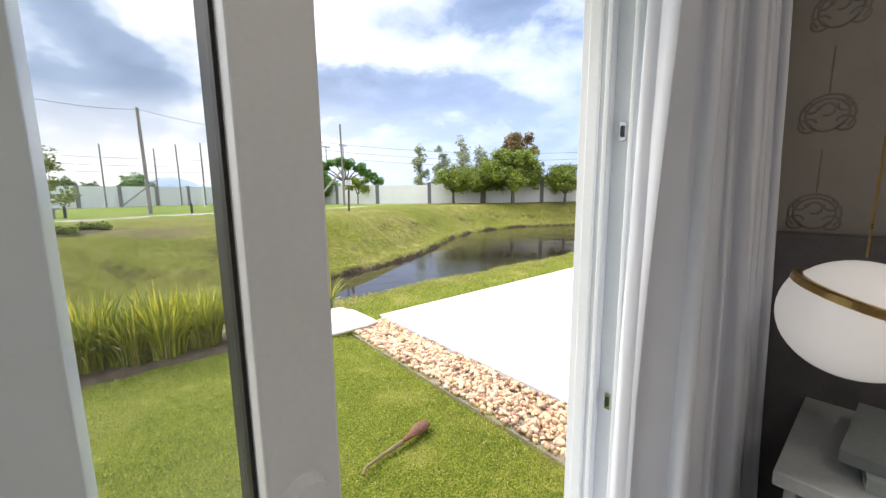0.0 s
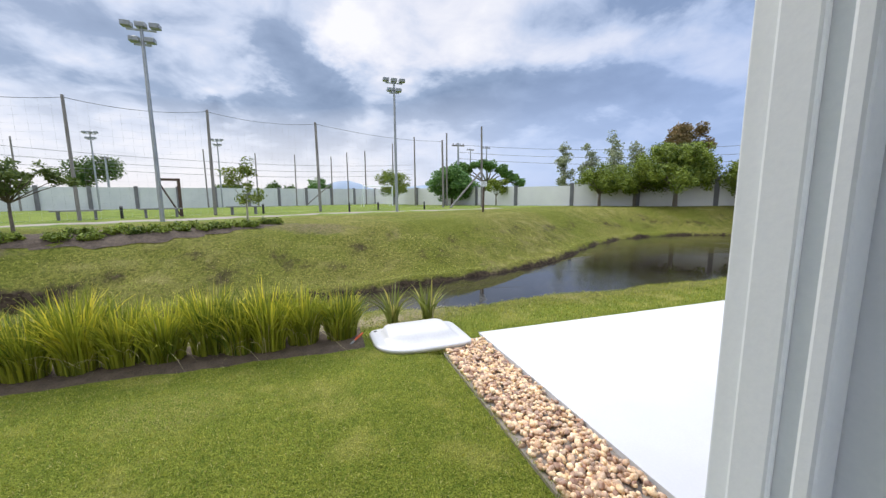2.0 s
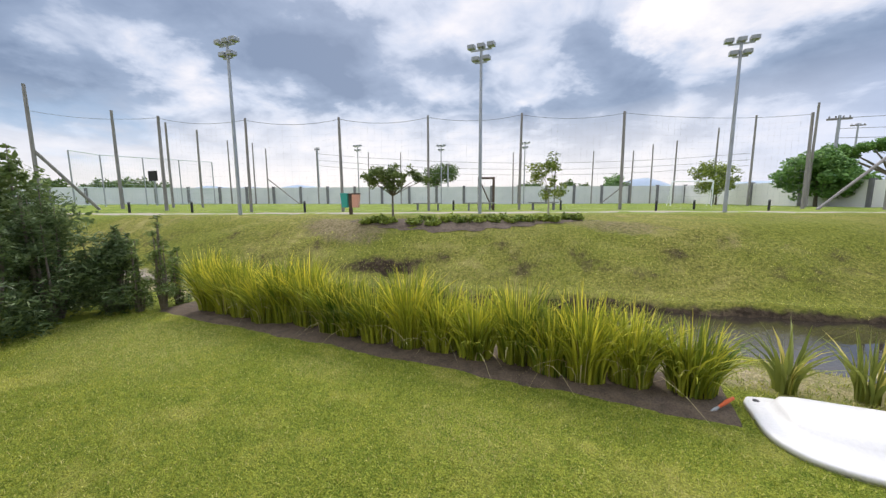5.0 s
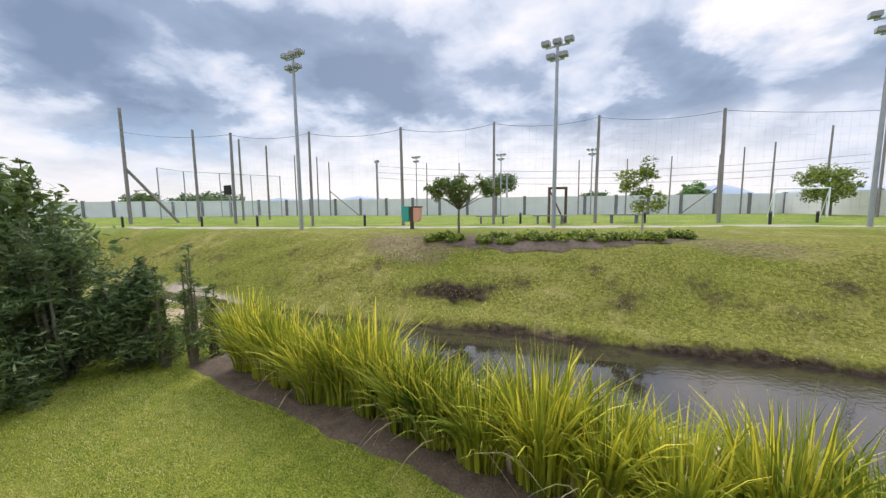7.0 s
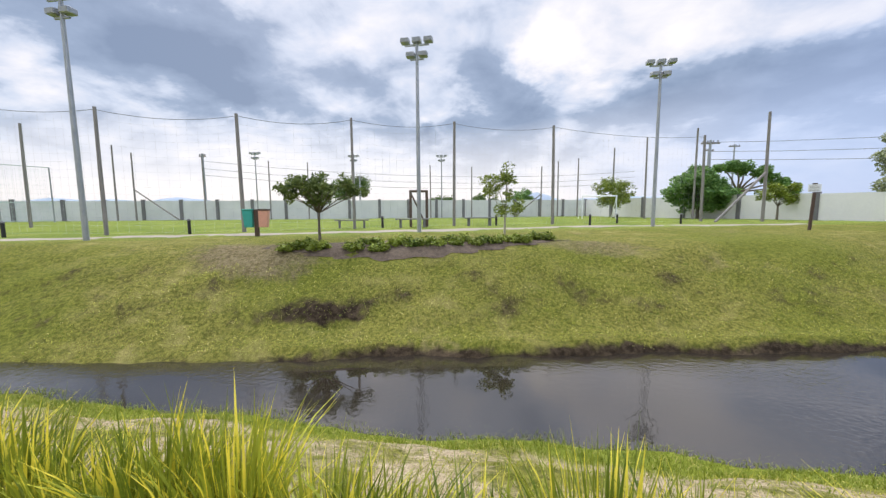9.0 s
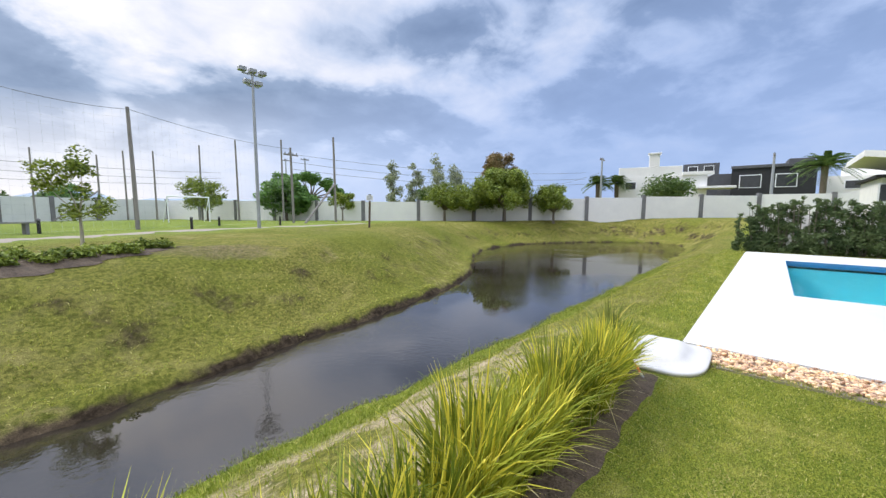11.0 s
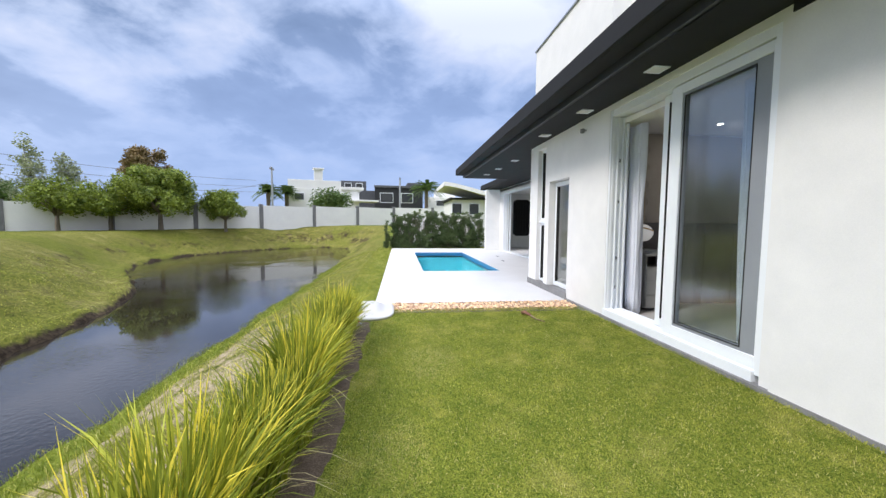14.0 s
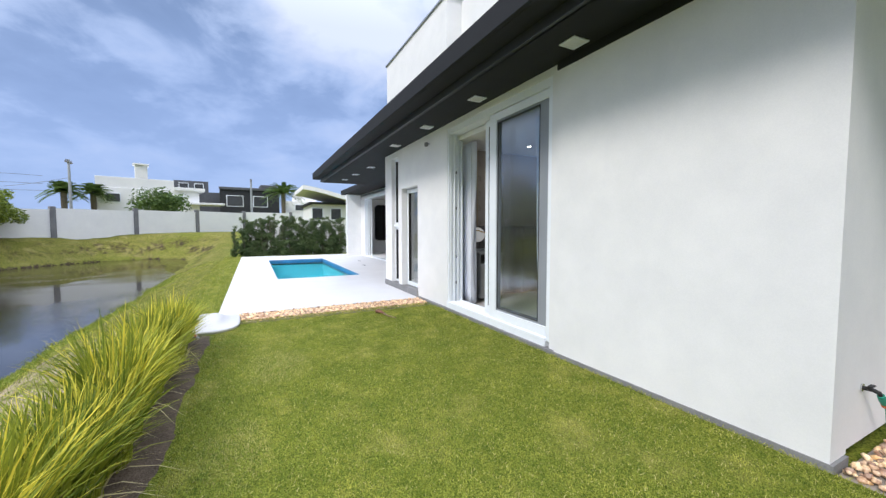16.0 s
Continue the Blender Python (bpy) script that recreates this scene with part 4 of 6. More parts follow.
def build_tap():
    tap = thing("garden_tap", (-2.45, -0.40, 0.42), "dark metal garden tap with a green hose", "tap")
    part("spout", rod([(0.0, 0, 0), (-0.05, 0, 0), (-0.075, -0.012, -0.012), (-0.08, -0.02, -0.03)], 0.013, 10), GASKET, tap)
    part("wall_flange", rod([(0.0, 0, 0), (-0.008, 0, 0)], 0.026, 14), CHROME, tap)
    part("lever", boxes(((-0.055, -0.04, 0.014), (-0.03, 0.03, 0.026)), bevel=0.005), GASKET, tap)
    g = surface("green_hose", (0.015, 0.24, 0.17), (0.025, 0.31, 0.22), 9, 0.5, 0.1)
    part("connector", rod([(-0.08, -0.02, -0.028), (-0.085, -0.05, -0.065), (-0.088, -0.07, -0.09)], [0.018, 0.021, 0.018], 12), g, tap, "thick green hose connector")
    part("collar", rod([(-0.088, -0.07, -0.09), (-0.09, -0.08, -0.105)], 0.020, 12), surface("orange_plastic", (0.6, 0.12, 0.03), (0.7, 0.16, 0.04), 9, 0.5, 0.0), tap, "orange hose collar")
    part("hose", rod([(-0.09, -0.08, -0.105), (-0.095, -0.11, -0.16), (-0.10, -0.12, -0.25), (-0.11, -0.13, -0.34), (-0.15, -0.2, -0.41), (-0.22, -0.4, -0.42)], 0.012, 8), g, tap, "green rubber hose")


build_tap()


# ---- the planted edge ----
def strips(n, base, height, lean, width, seg, rnd, droop=0.6):
    """n tapering blades: corners and faces. base: n x 3; height, width: n; lean: n x 2."""
    t = np.linspace(0, 1, seg + 1)
    ang = rnd.uniform(0, 2 * np.pi, n)
    side = np.stack([np.cos(ang), np.sin(ang)], 1)
    V = np.zeros((n, seg + 1, 2, 3))
    for k, u in enumerate(t):
        out = u ** 2 * (1 + 0.25 * u)
        cx = base[:, 0] + lean[:, 0] * out
        cy = base[:, 1] + lean[:, 1] * out
        reach = np.hypot(lean[:, 0], lean[:, 1])
        cz = base[:, 2] + height * u - droop * reach * u ** 3
        w = width * (1 - u ** 2.2) * (0.65 + 0.7 * np.minimum(u * 3, 1) * 0.5)
        for s, sg in ((0, -0.5), (1, 0.5)):
            V[:, k, s, 0] = cx + side[:, 0] * w * sg
            V[:, k, s, 1] = cy + side[:, 1] * w * sg
            V[:, k, s, 2] = cz
    idx = np.arange(n * (seg + 1) * 2).reshape(n, seg + 1, 2)
    F = np.stack([idx[:, :-1, 0], idx[:, :-1, 1], idx[:, 1:, 1], idx[:, 1:, 0]], -1).reshape(-1, 4)
    return V.reshape(-1, 3), F


def indexed(name, verts, faces, material, parent=None):
    me = bpy.data.meshes.new(name)
    me.vertices.add(len(verts))
    me.vertices.foreach_set("co", np.asarray(verts, np.float32).ravel())
    me.loops.add(faces.size)
    me.loops.foreach_set("vertex_index", faces.astype(np.int32).ravel())
    me.polygons.add(len(faces))
    me.polygons.foreach_set("loop_start", np.arange(len(faces), dtype=np.int32) * faces.shape[1])
    me.polygons.foreach_set("loop_total", np.full(len(faces), faces.shape[1], np.int32))
    me.update(calc_edges=True)
    me.materials.append(material)
    ob = new(name, me)
    ob.parent = parent
    return ob


def clump(name, x, y, n, tall, spread, wide, material, label, category, group, seed, seg=5, foot=0.13, droop=0.55):
    rnd = np.random.default_rng(seed)
    a, r = rnd.uniform(0, 2 * np.pi, n), np.sqrt(rnd.uniform(0, 1, n)) * foot
    base = np.stack([r * np.cos(a) * 1.3, r * np.sin(a), np.zeros(n)], 1)
    h = tall * rnd.uniform(0.6, 1.0, n) * (1 + 0.12 * (rnd.uniform(0, 1, n) > 0.92))
    la = a + rnd.normal(0, 0.5, n)
    l = spread * rnd.uniform(0.1, 1.0, n) ** 1.3 * (1 + 0.4 * (rnd.uniform(0, 1, n) > 0.95))
    lean = np.stack([l * np.cos(la), l * np.sin(la)], 1)
    dry = rnd.uniform(0, 1, n) > 0.955
    plant = thing(name, (x, y, height(x, y) - 0.01), label, category, group)
    for pname, pick, mat in (("green_leaves", ~dry, material), ("dry_leaves", dry, STRAW)):
        m = int(pick.sum())
        if m:
            v, f = strips(m, base[pick], h[pick] * (1 if mat is material else 0.8), lean[pick] * (1 if mat is material else 1.35), wide * rnd.uniform(0.6, 1.2, m) * (1 if mat is material else 0.6), seg, rnd, droop if mat is material else 0.9)
            tagged(indexed(pname, v, f, mat, plant), "" if mat is material else "pale dry arching leaves")
    return plant


def soil_strip():
    xs, n = np.linspace(-3.7, 2.5, 90), 7
    verts, faces = [], []
    for i, x in enumerate(xs):
        y0 = 3.60 + 0.018 * math.sin(x * 5.1) + 0.012 * math.sin(x * 13.7 + 1)
        for k in range(n + 1):
            y = y0 + (4.36 - y0) * k / n
            lump = 0.02 * noise.noise(Vector((x * 5, y * 5, 0))) + 0.012 * noise.noise(Vector((x * 17, y * 17, 2)))
            verts.append((x, y, (0.022 + lump) if 0 < k < n else -0.01))
    for i in range(len(xs) - 1):
        for k in range(n):
            a = i * (n + 1) + k
            faces.append((a, a + n + 1, a + n + 2, a + 1))
    tagged(raw("flower_bed", verts, faces, SOIL, smooth=True), "strip of dark bare soil under the reeds", "soil bed", kind="structure")


soil_strip()
rr = random.Random(11)
for i in range(17):
    x = -3.12 + i * 0.333 + rr.uniform(-0.07, 0.07)
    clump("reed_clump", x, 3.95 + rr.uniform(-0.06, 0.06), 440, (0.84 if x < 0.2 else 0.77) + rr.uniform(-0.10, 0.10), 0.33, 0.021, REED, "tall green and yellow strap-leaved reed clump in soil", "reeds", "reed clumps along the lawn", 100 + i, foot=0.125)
for i, (x, y) in enumerate(((2.93, 4.30), (3.42, 4.36))):
    clump("flax_plant", x, y, 34, 0.60, 0.34, 0.040, FLAX, "spiky striped flax plant beside the pond", "flax plant", "flax plants", 300 + i, foot=0.06, droop=0.25)


def build_tray():
    tray = thing("shower_tray", (3.12, 3.69, 0.0), "white fibreglass shower tray lying upturned on grass and pebbles", "shower tray")
    bm = bmesh.new()
    n = 44
    rings = []
    for grow, z, back in ((0.0, 0.0, 0), (0.0, 0.03, 0), (-0.008, 0.04, 0), (-0.05, 0.042, 0), (-0.095, 0.047, 0.02), (-0.125, 0.058, 0.04), (-0.150, 0.085, 0.06), (-0.168, 0.108, 0.075), (-0.195, 0.122, 0.085), (-0.24, 0.127, 0.085)):
        ring = []
        for k in range(n):
            a = 2 * math.pi * (k + 0.5) / n
            c, s = math.cos(a), math.sin(a)
            p = 2.5 if (c < 0 and s < 0) else 9.0
            q = (abs(c) ** p + abs(s) ** p) ** (-1 / p)
            ring.append(bm.verts.new(((0.53 + grow) * c * q, (0.39 + grow) * s * q + back, z)))
        rings.append(ring)
    for a, b in zip(rings, rings[1:]):
        for k in range(n):
            bm.faces.new((a[k], a[(k + 1) % n], b[(k + 1) % n], b[k]))
    bm.faces.new(rings[-1])
    bm.faces.new(rings[0][::-1])
    bmesh.ops.recalc_face_normals(bm, faces=bm.faces)
    part("basin", bm, FIBREGLASS, tray, smooth=True)
    part("drain_hole", rod([(-0.45, 0.30, 0.03), (-0.45, 0.30, 0.046)], 0.020, 14), GASKET, tray)
    tray.rotation_euler = (0, 0, radians(2))
    trowel = thing("trowel", (2.40, 3.78, 0.02), "small orange-handled garden trowel in the soil", "trowel")
    part("handle", rod([(0, 0, 0.02), (0.06, 0.05, 0.05), (0.10, 0.085, 0.065)], [0.010, 0.014, 0.010], 8), surface("orange_handle", (0.62, 0.10, 0.03), (0.75, 0.15, 0.04), 9, 0.5, 0.0), trowel, "orange plastic handle")
    part("blade", rod([(-0.06, -0.05, -0.005), (-0.025, -0.02, 0.008), (0.0, 0.0, 0.02)], [0.004, 0.014, 0.007], 8), STEEL, trowel)


build_tray()


def build_spathe():
    sp = thing("palm_spathe", (2.52, 1.16, 0.0), "dry brown palm flower sheath lying on the lawn", "palm spathe")
    husk = surface("dry_husk", (0.11, 0.045, 0.028), (0.26, 0.12, 0.07), 14, 0.8, 0.5, 0, 90, 0.5)
    part("stalk", rod([(-0.27, -0.07, 0.03), (-0.24, -0.03, 0.035), (-0.10, 0.005, 0.03), (0.06, 0.02, 0.035)], [0.010, 0.009, 0.011, 0.017], 8), surface("dry_stalk", (0.16, 0.12, 0.06), (0.30, 0.22, 0.11), 20, 0.8, 0.3), sp, smooth=True)
    bm = rod([(0.05, 0.02, 0.035), (0.14, 0.035, 0.045), (0.22, 0.055, 0.05), (0.27, 0.07, 0.045), (0.30, 0.08, 0.04)], [0.016, 0.028, 0.045, 0.048, 0.030], 12)
    for v in bm.verts:
        v.co.z = 0.042 + (v.co.z - 0.042) * 0.6 + 0.008 * math.sin(v.co.x * 40 + v.co.y * 70)
    part("husk", bm, husk, sp, smooth=True)


build_spathe()
stone = bmesh.new()
bmesh.ops.create_icosphere(stone, subdivisions=3, radius=1)
for v in stone.verts:
    v.co *= 1 + 0.25 * noise.noise(v.co * 1.7)
    v.co = Vector((v.co.x * 0.10, v.co.y * 0.07, v.co.z * 0.11))
ob = part("white_rock", stone, surface("white_rock", (0.45, 0.45, 0.46), (0.62, 0.62, 0.63), 12, 0.9, 0.5), smooth=True)
ob.matrix_world = pose(1.58, 4.12, 0.09)
tagged(ob, "small white rock between the reed clumps", "rock")


# ---- leafy things ----
def leaves(centres, radii, count, size, seed, flat=0.55, slim=0.45):
    """Loose leaves on and inside round clumps: corners of quads."""
    rnd = np.random.default_rng(seed)
    centres, radii = np.asarray(centres, float), np.asarray(radii, float)
    pick = rnd.choice(len(centres), count, p=radii ** 2 / np.sum(radii ** 2))
    d = rnd.normal(size=(count, 3))
    d /= np.linalg.norm(d, axis=1)[:, None]
    r = radii[pick] * (0.35 + 0.65 * rnd.uniform(0, 1, count) ** 0.45) * rnd.uniform(0.85, 1.15, count)
    p = centres[pick] + d * r[:, None] * np.array([1, 1, 0.8])
    u = rnd.normal(size=(count, 3))
    u[:, 2] *= flat
    u /= np.linalg.norm(u, axis=1)[:, None]
    w = np.cross(u, d + rnd.normal(scale=0.5, size=(count, 3)))
    w /= np.linalg.norm(w, axis=1)[:, None] + 1e-9
    s = size * rnd.uniform(0.6, 1.35, count)[:, None]
    q = np.stack([p - u * s, p + w * s * slim, p + u * s, p - w * s * slim], 1)
    return q.reshape(-1, 3)


def tree(name, place, trunk_h, trunk_r, clumps, leaf, count, size, label, category="tree", group="", seed=1, bark=None, lean=(0, 0)):
    """clumps: (x, y, z, radius) from the foot of the trunk."""
    rnd = random.Random(seed)
    t = thing(name, place, label, category, group)
    fork = Vector((lean[0], lean[1], trunk_h))
    bm = bmesh.new()
    mid = fork * 0.5 + Vector((rnd.uniform(-0.06, 0.06), rnd.uniform(-0.06, 0.06), 0)) * trunk_h * 0.5
    tube(bm, [(0, 0, -0.1), (0, 0, 0.05), mid, fork], [trunk_r * 1.5, trunk_r * 1.15, trunk_r, trunk_r * 0.8], 8)
    for cx, cy, cz, r in clumps:
        c = Vector((cx, cy, cz))
        k = fork.lerp(c, 0.5) + Vector((rnd.uniform(-0.2, 0.2), rnd.uniform(-0.2, 0.2), 0.1)) * r
        tube(bm, [fork - Vector((0, 0, 0.05 * trunk_h)), k, c], [trunk_r * 0.5, trunk_r * 0.33, trunk_r * 0.12], 6)
    bmesh.ops.recalc_face_normals(bm, faces=bm.faces)
    part("trunk", bm, bark or BARK, t, smooth=True)
    sub_c, sub_r = [], []
    for cx, cy, cz, r in clumps:
        for _ in range(9):
            d = Vector((rnd.gauss(0, 1), rnd.gauss(0, 1), rnd.gauss(0, 0.8))).normalized() * r * rnd.uniform(0.3, 1.0)
            sub_c.append((cx + d.x, cy + d.y, cz + d.z))
            sub_r.append(r * rnd.uniform(0.4, 0.75))
    quads("crown", leaves(sub_c, sub_r, count, size, seed), 4, leaf, t)
    return t


def round_crown(r, h0, h1, n, seed, size=0.42):
    rnd = random.Random(seed)
    out = []
    for _ in range(n):
        a, q = rnd.uniform(0, 2 * math.pi), math.sqrt(rnd.uniform(0, 1))
        z = rnd.uniform(0, 1)
        w = math.sqrt(max(0.05, 1 - (2 * z - 0.8) ** 2 / 1.9))
        out.append((r * q * w * math.cos(a) * 0.8, r * q * w * math.sin(a) * 0.8, h0 + (h1 - h0) * (0.15 + 0.7 * z), r * size * rnd.uniform(0.8, 1.2)))
    return out


def bushy(name, place, parts_list, leaf, count, size, label, category, group="", seed=1, slim=0.45):
    t = thing(name, place, label, category, group)
    rnd = random.Random(seed)
    bm = bmesh.new()
    for cx, cy, cz, r in parts_list:
        tube(bm, [(cx * 0.3, cy * 0.3, -0.05), (cx * 0.8, cy * 0.8, cz * 0.5), (cx, cy, cz + r * 0.4)], [0.018, 0.013, 0.005], 6)
    part("trunk", bm, BARK, t)
    cs, rs = [], []
    for cx, cy, cz, r in parts_list:
        for _ in range(9):
            d = Vector((rnd.gauss(0, 1), rnd.gauss(0, 1), rnd.gauss(0, 1))).normalized() * r * rnd.uniform(0.3, 0.85)
            cs.append((cx + d.x, cy + d.y, max(cz + d.z, 0.05)))
            rs.append(r * rnd.uniform(0.45, 0.8))
    quads("foliage", leaves(cs, rs, count, size, seed, slim=slim), 4, leaf, t)
    return t


# dark shrubs closing the end of the lawn: leafy shoots round a dense heart
def shrub(x, y, h, r, leaf, count, size, label, slim, seed):
    rnd = random.Random(seed)
    pl = [(rnd.uniform(-0.5, 0.5) * r, rnd.uniform(-0.5, 0.5) * r, h * (0.10 + 0.76 * k / 6), r * (0.95 - 0.45 * k / 6)) for k in range(7)]
    for k in range(9):
        a, q = rnd.uniform(0, 6.28), r * rnd.uniform(0.25, 0.85)
        top = h * rnd.uniform(0.9, 1.2) * (1 - 0.25 * q / r)
        pl += [(q * math.cos(a), q * math.sin(a), top - 0.12 * m, 0.05 + 0.028 * m) for m in range(4)]
    bushy("shrub", (x, y, height(x, y)), pl, leaf, count, size, label, "shrub", "shrubs at the lawn's end", seed, slim)


for i, (x, y, h, r) in enumerate(((-4.25, 2.2, 1.50, 0.50), (-4.4, 1.2, 1.7, 0.60), (-4.5, 0.2, 1.75, 0.65), (-4.55, 2.95, 1.5, 0.46), (-4.30, 3.45, 1.0, 0.34))):
    shrub(x, y, h, r, LEAF_BLUE, 9000, 0.042, "dense dark evergreen shrub with narrow leaves beside the lawn", 0.2, 40 + i)
for i, (x, y, h, r) in enumerate(((-5.25, 1.5, 2.15, 0.72), (-5.3, 2.9, 2.0, 0.66), (-5.5, 0.3, 2.2, 0.7))):
    shrub(x, y, h, r, LEAF_SHRUB, 6500, 0.05, "tall leafy green shrub behind the evergreens", 0.42, 50 + i)
for i, (x, y, h) in enumerate(((-3.72, 3.72, 1.28), (-3.95, 3.55, 0.95), (-3.86, 3.98, 0.8))):
    bushy("sapling_shrub", (x, y, height(x, y)), [(0.05 * math.sin(k * 2.1 + i), 0.05 * math.cos(k * 1.7), h * (0.16 + 0.8 * k / 11), 0.13 - 0.007 * k) for k in range(12)], LEAF_SHRUB, 1500, 0.034, "thin upright young shrub with narrow leaves", "shrub", "young shrubs by the reeds", 71 + i, 0.18)

# hedge behind the pool
for i in range(12):
    y = 3.45 - i * 0.44
    rnd = random.Random(90 + i)
    tall = rnd.uniform(1.75, 2.15)
    pl = [(rnd.uniform(-0.15, 0.15), rnd.uniform(-0.2, 0.2), 0.12 + (tall - 0.3) * k / 8 + rnd.uniform(-0.06, 0.06), 0.31 - 0.012 * k) for k in range(9)]
    pl += [(rnd.uniform(-0.2, 0.2), rnd.uniform(-0.22, 0.22), tall - 0.1 + rnd.uniform(-0.1, 0.22), 0.09) for k in range(5)]
    bushy("hedge_plant", (18.75, y, 0.0), pl, LEAF_BLUE, 4200, 0.06, "upright dark green hedge plant behind the pool", "hedge", "hedge behind the pool", 120 + i, 0.3)
bushy("hedge_plant", (18.3, 3.95, height(18.3, 3.95)), [(0.04 * math.sin(k * 2.0), 0.04 * math.cos(k), 0.15 + 0.15 * k, 0.17 - 0.009 * k) for k in range(10)], LEAF_BLUE, 1800, 0.05, "slim upright hedge plant at the end of the row", "hedge", "hedge behind the pool", 140, 0.3)
slab("wall_neighbour", [((19.6, -8, 0), (19.8, 3.4, 1.55))], PLASTER, "low white boundary wall behind the hedge")

# ---- the pebble strips ----
def build_pebbles():
    rnd = random.Random(21)
    shapes = []
    for k in range(7):
        bm = bmesh.new()
        bmesh.ops.create_icosphere(bm, subdivisions=1, radius=1)
        sx, sy, sz = rnd.uniform(0.9, 1.35), rnd.uniform(0.75, 1.0), rnd.uniform(0.5, 0.75)
        for v in bm.verts:
            v.co *= 1 + 0.18 * noise.noise(v.co * 1.4 + Vector((k * 3, 0, 0)))
            v.co = Vector((v.co.x * sx, v.co.y * sy, v.co.z * sz))
        me = bpy.data.meshes.new("pebble")
        bm.to_mesh(me)
        bm.free()
        me.materials.append(PEBBLE)
        me.polygons.foreach_set("use_smooth", [True] * len(me.polygons))
        shapes.append(me)
    bed = slab("pebble_bed", [((3.28, 0.015, -0.10), (3.846, 3.62, -0.035))], SAND, "strip of loose tan pebbles beside the terrace", "pebble strip")
    bed2 = slab("pebble_bed", [((-3.3, -1.35, -0.10), (-2.48, 0.02, -0.025))], SAND, "tan pebbles round the house corner", "pebble strip")
    spots = []
    for _ in range(2900):
        spots.append((bed, rnd.uniform(3.30, 3.825), rnd.uniform(0.04, 3.5), -0.03))
    for _ in range(1100):
        spots.append((bed2, rnd.uniform(-3.25, -2.50), rnd.uniform(-1.3, -0.0), -0.018))
    rest_v, rest_f = [], []
    singles = 0
    bases = [np.array([v.co[:] for v in s.vertices]) for s in shapes]
    tris = [np.array([p.vertices[:] for p in s.polygons]) for s in shapes]
    offset = 0
    for n, (owner, x, y, z) in enumerate(spots):
        k = rnd.randrange(7)
        r = rnd.choice((0.013, 0.016, 0.020, 0.024, 0.029))
        z += rnd.uniform(0.0, 0.032)
        m = pose(x, y, z, rnd.uniform(-25, 25), rnd.uniform(-25, 25), rnd.uniform(0, 360))
        near = owner is bed and 1.6 < y < 2.6 and singles < 300 or owner is bed2 and y > -0.7 and n % 2 == 0
        if near:
            singles += 1
            ob = new("pebble", shapes[k])
            ob.parent = owner
            ob.matrix_world = m @ Matrix.Diagonal((r, r, r, 1))
        else:
            rot = np.array(m.to_3x3())
            rest_v.append(bases[k] * r @ rot.T + np.array([x, y, z]))
            rest_f.append(tris[k] + offset)
            offset += len(bases[k])
    ob = indexed("pebbles", np.concatenate(rest_v), np.concatenate(rest_f), PEBBLE)
    ob.data.polygons.foreach_set("use_smooth", [True] * len(ob.data.polygons))
    tagged(ob, "loose rounded tan pebbles", "pebbles", kind="stuff")


build_pebbles()


# ---- grass ----
def build_turf_blades():
    rnd = np.random.default_rng(8)

    def sown(n, x0, x1, y0, y1, tall, wide, name, label, leaf=None):
        b = np.stack([rnd.uniform(x0, x1, n), rnd.uniform(y0, y1, n), np.zeros(n)], 1)
        b[:, 2] = land(b[:, 0], b[:, 1]) - 0.004
        h = tall * rnd.uniform(0.5, 1.2, n)
        a = rnd.uniform(0, 2 * np.pi, n)
        l = h * rnd.uniform(0.1, 1.0, n)
        v, f = strips(n, b, h, np.stack([l * np.cos(a), l * np.sin(a)], 1), wide * rnd.uniform(0.7, 1.3, n), 2, rnd, 0.4)
        tagged(indexed(name, v, f, leaf or GRASS_BLADE), label, "grass", kind="stuff")
    sown(150000, -4.2, 3.29, 0.05, 3.60, 0.026, 0.0045, "lawn_grass", "short mown green lawn grass with dry patches")
    sown(16000, -6.0, 16.0, 4.3, 6.2, 0.055, 0.008, "bank_grass", "rough yellow-green grass on the pond's near bank")
    sown(30000, -8.0, 18.0, 6.0, 7.05, 0.075, 0.009, "fringe_grass", "fresh green grass fringe along the water's edge", FRINGE_BLADE)
    sown(9000, 2.5, 18.4, 3.66, 4.4, 0.06, 0.008, "verge_grass", "unmown grass along the terrace edge")
    # a shaggy fringe hangs over the far water's edge
    n = 30000
    x = rnd.uniform(-9, 14, n)
    y = rnd.uniform(7.3, 15.5, n)
    d = pond_distance(x, y)
    keep = (d > 0.12) & (d < 2.6)
    x, y = x[keep], y[keep]
    m = len(x)
    b = np.stack([x, y, land(x, y) - 0.005], 1)
    a = rnd.uniform(0, 2 * np.pi, m)
    h = 0.06 * rnd.uniform(0.5, 1.3, m)
    v, f = strips(m, b, h, np.stack([h * 0.8 * np.cos(a), h * 0.8 * np.sin(a) - 0.02], 1), 0.014 * rnd.uniform(0.7, 1.3, m), 2, rnd, 0.4)
    tagged(indexed("far_bank_grass", v, f, GRASS_BLADE), "tufted grass on the far bank of the pond", "grass", kind="stuff")


build_turf_blades()


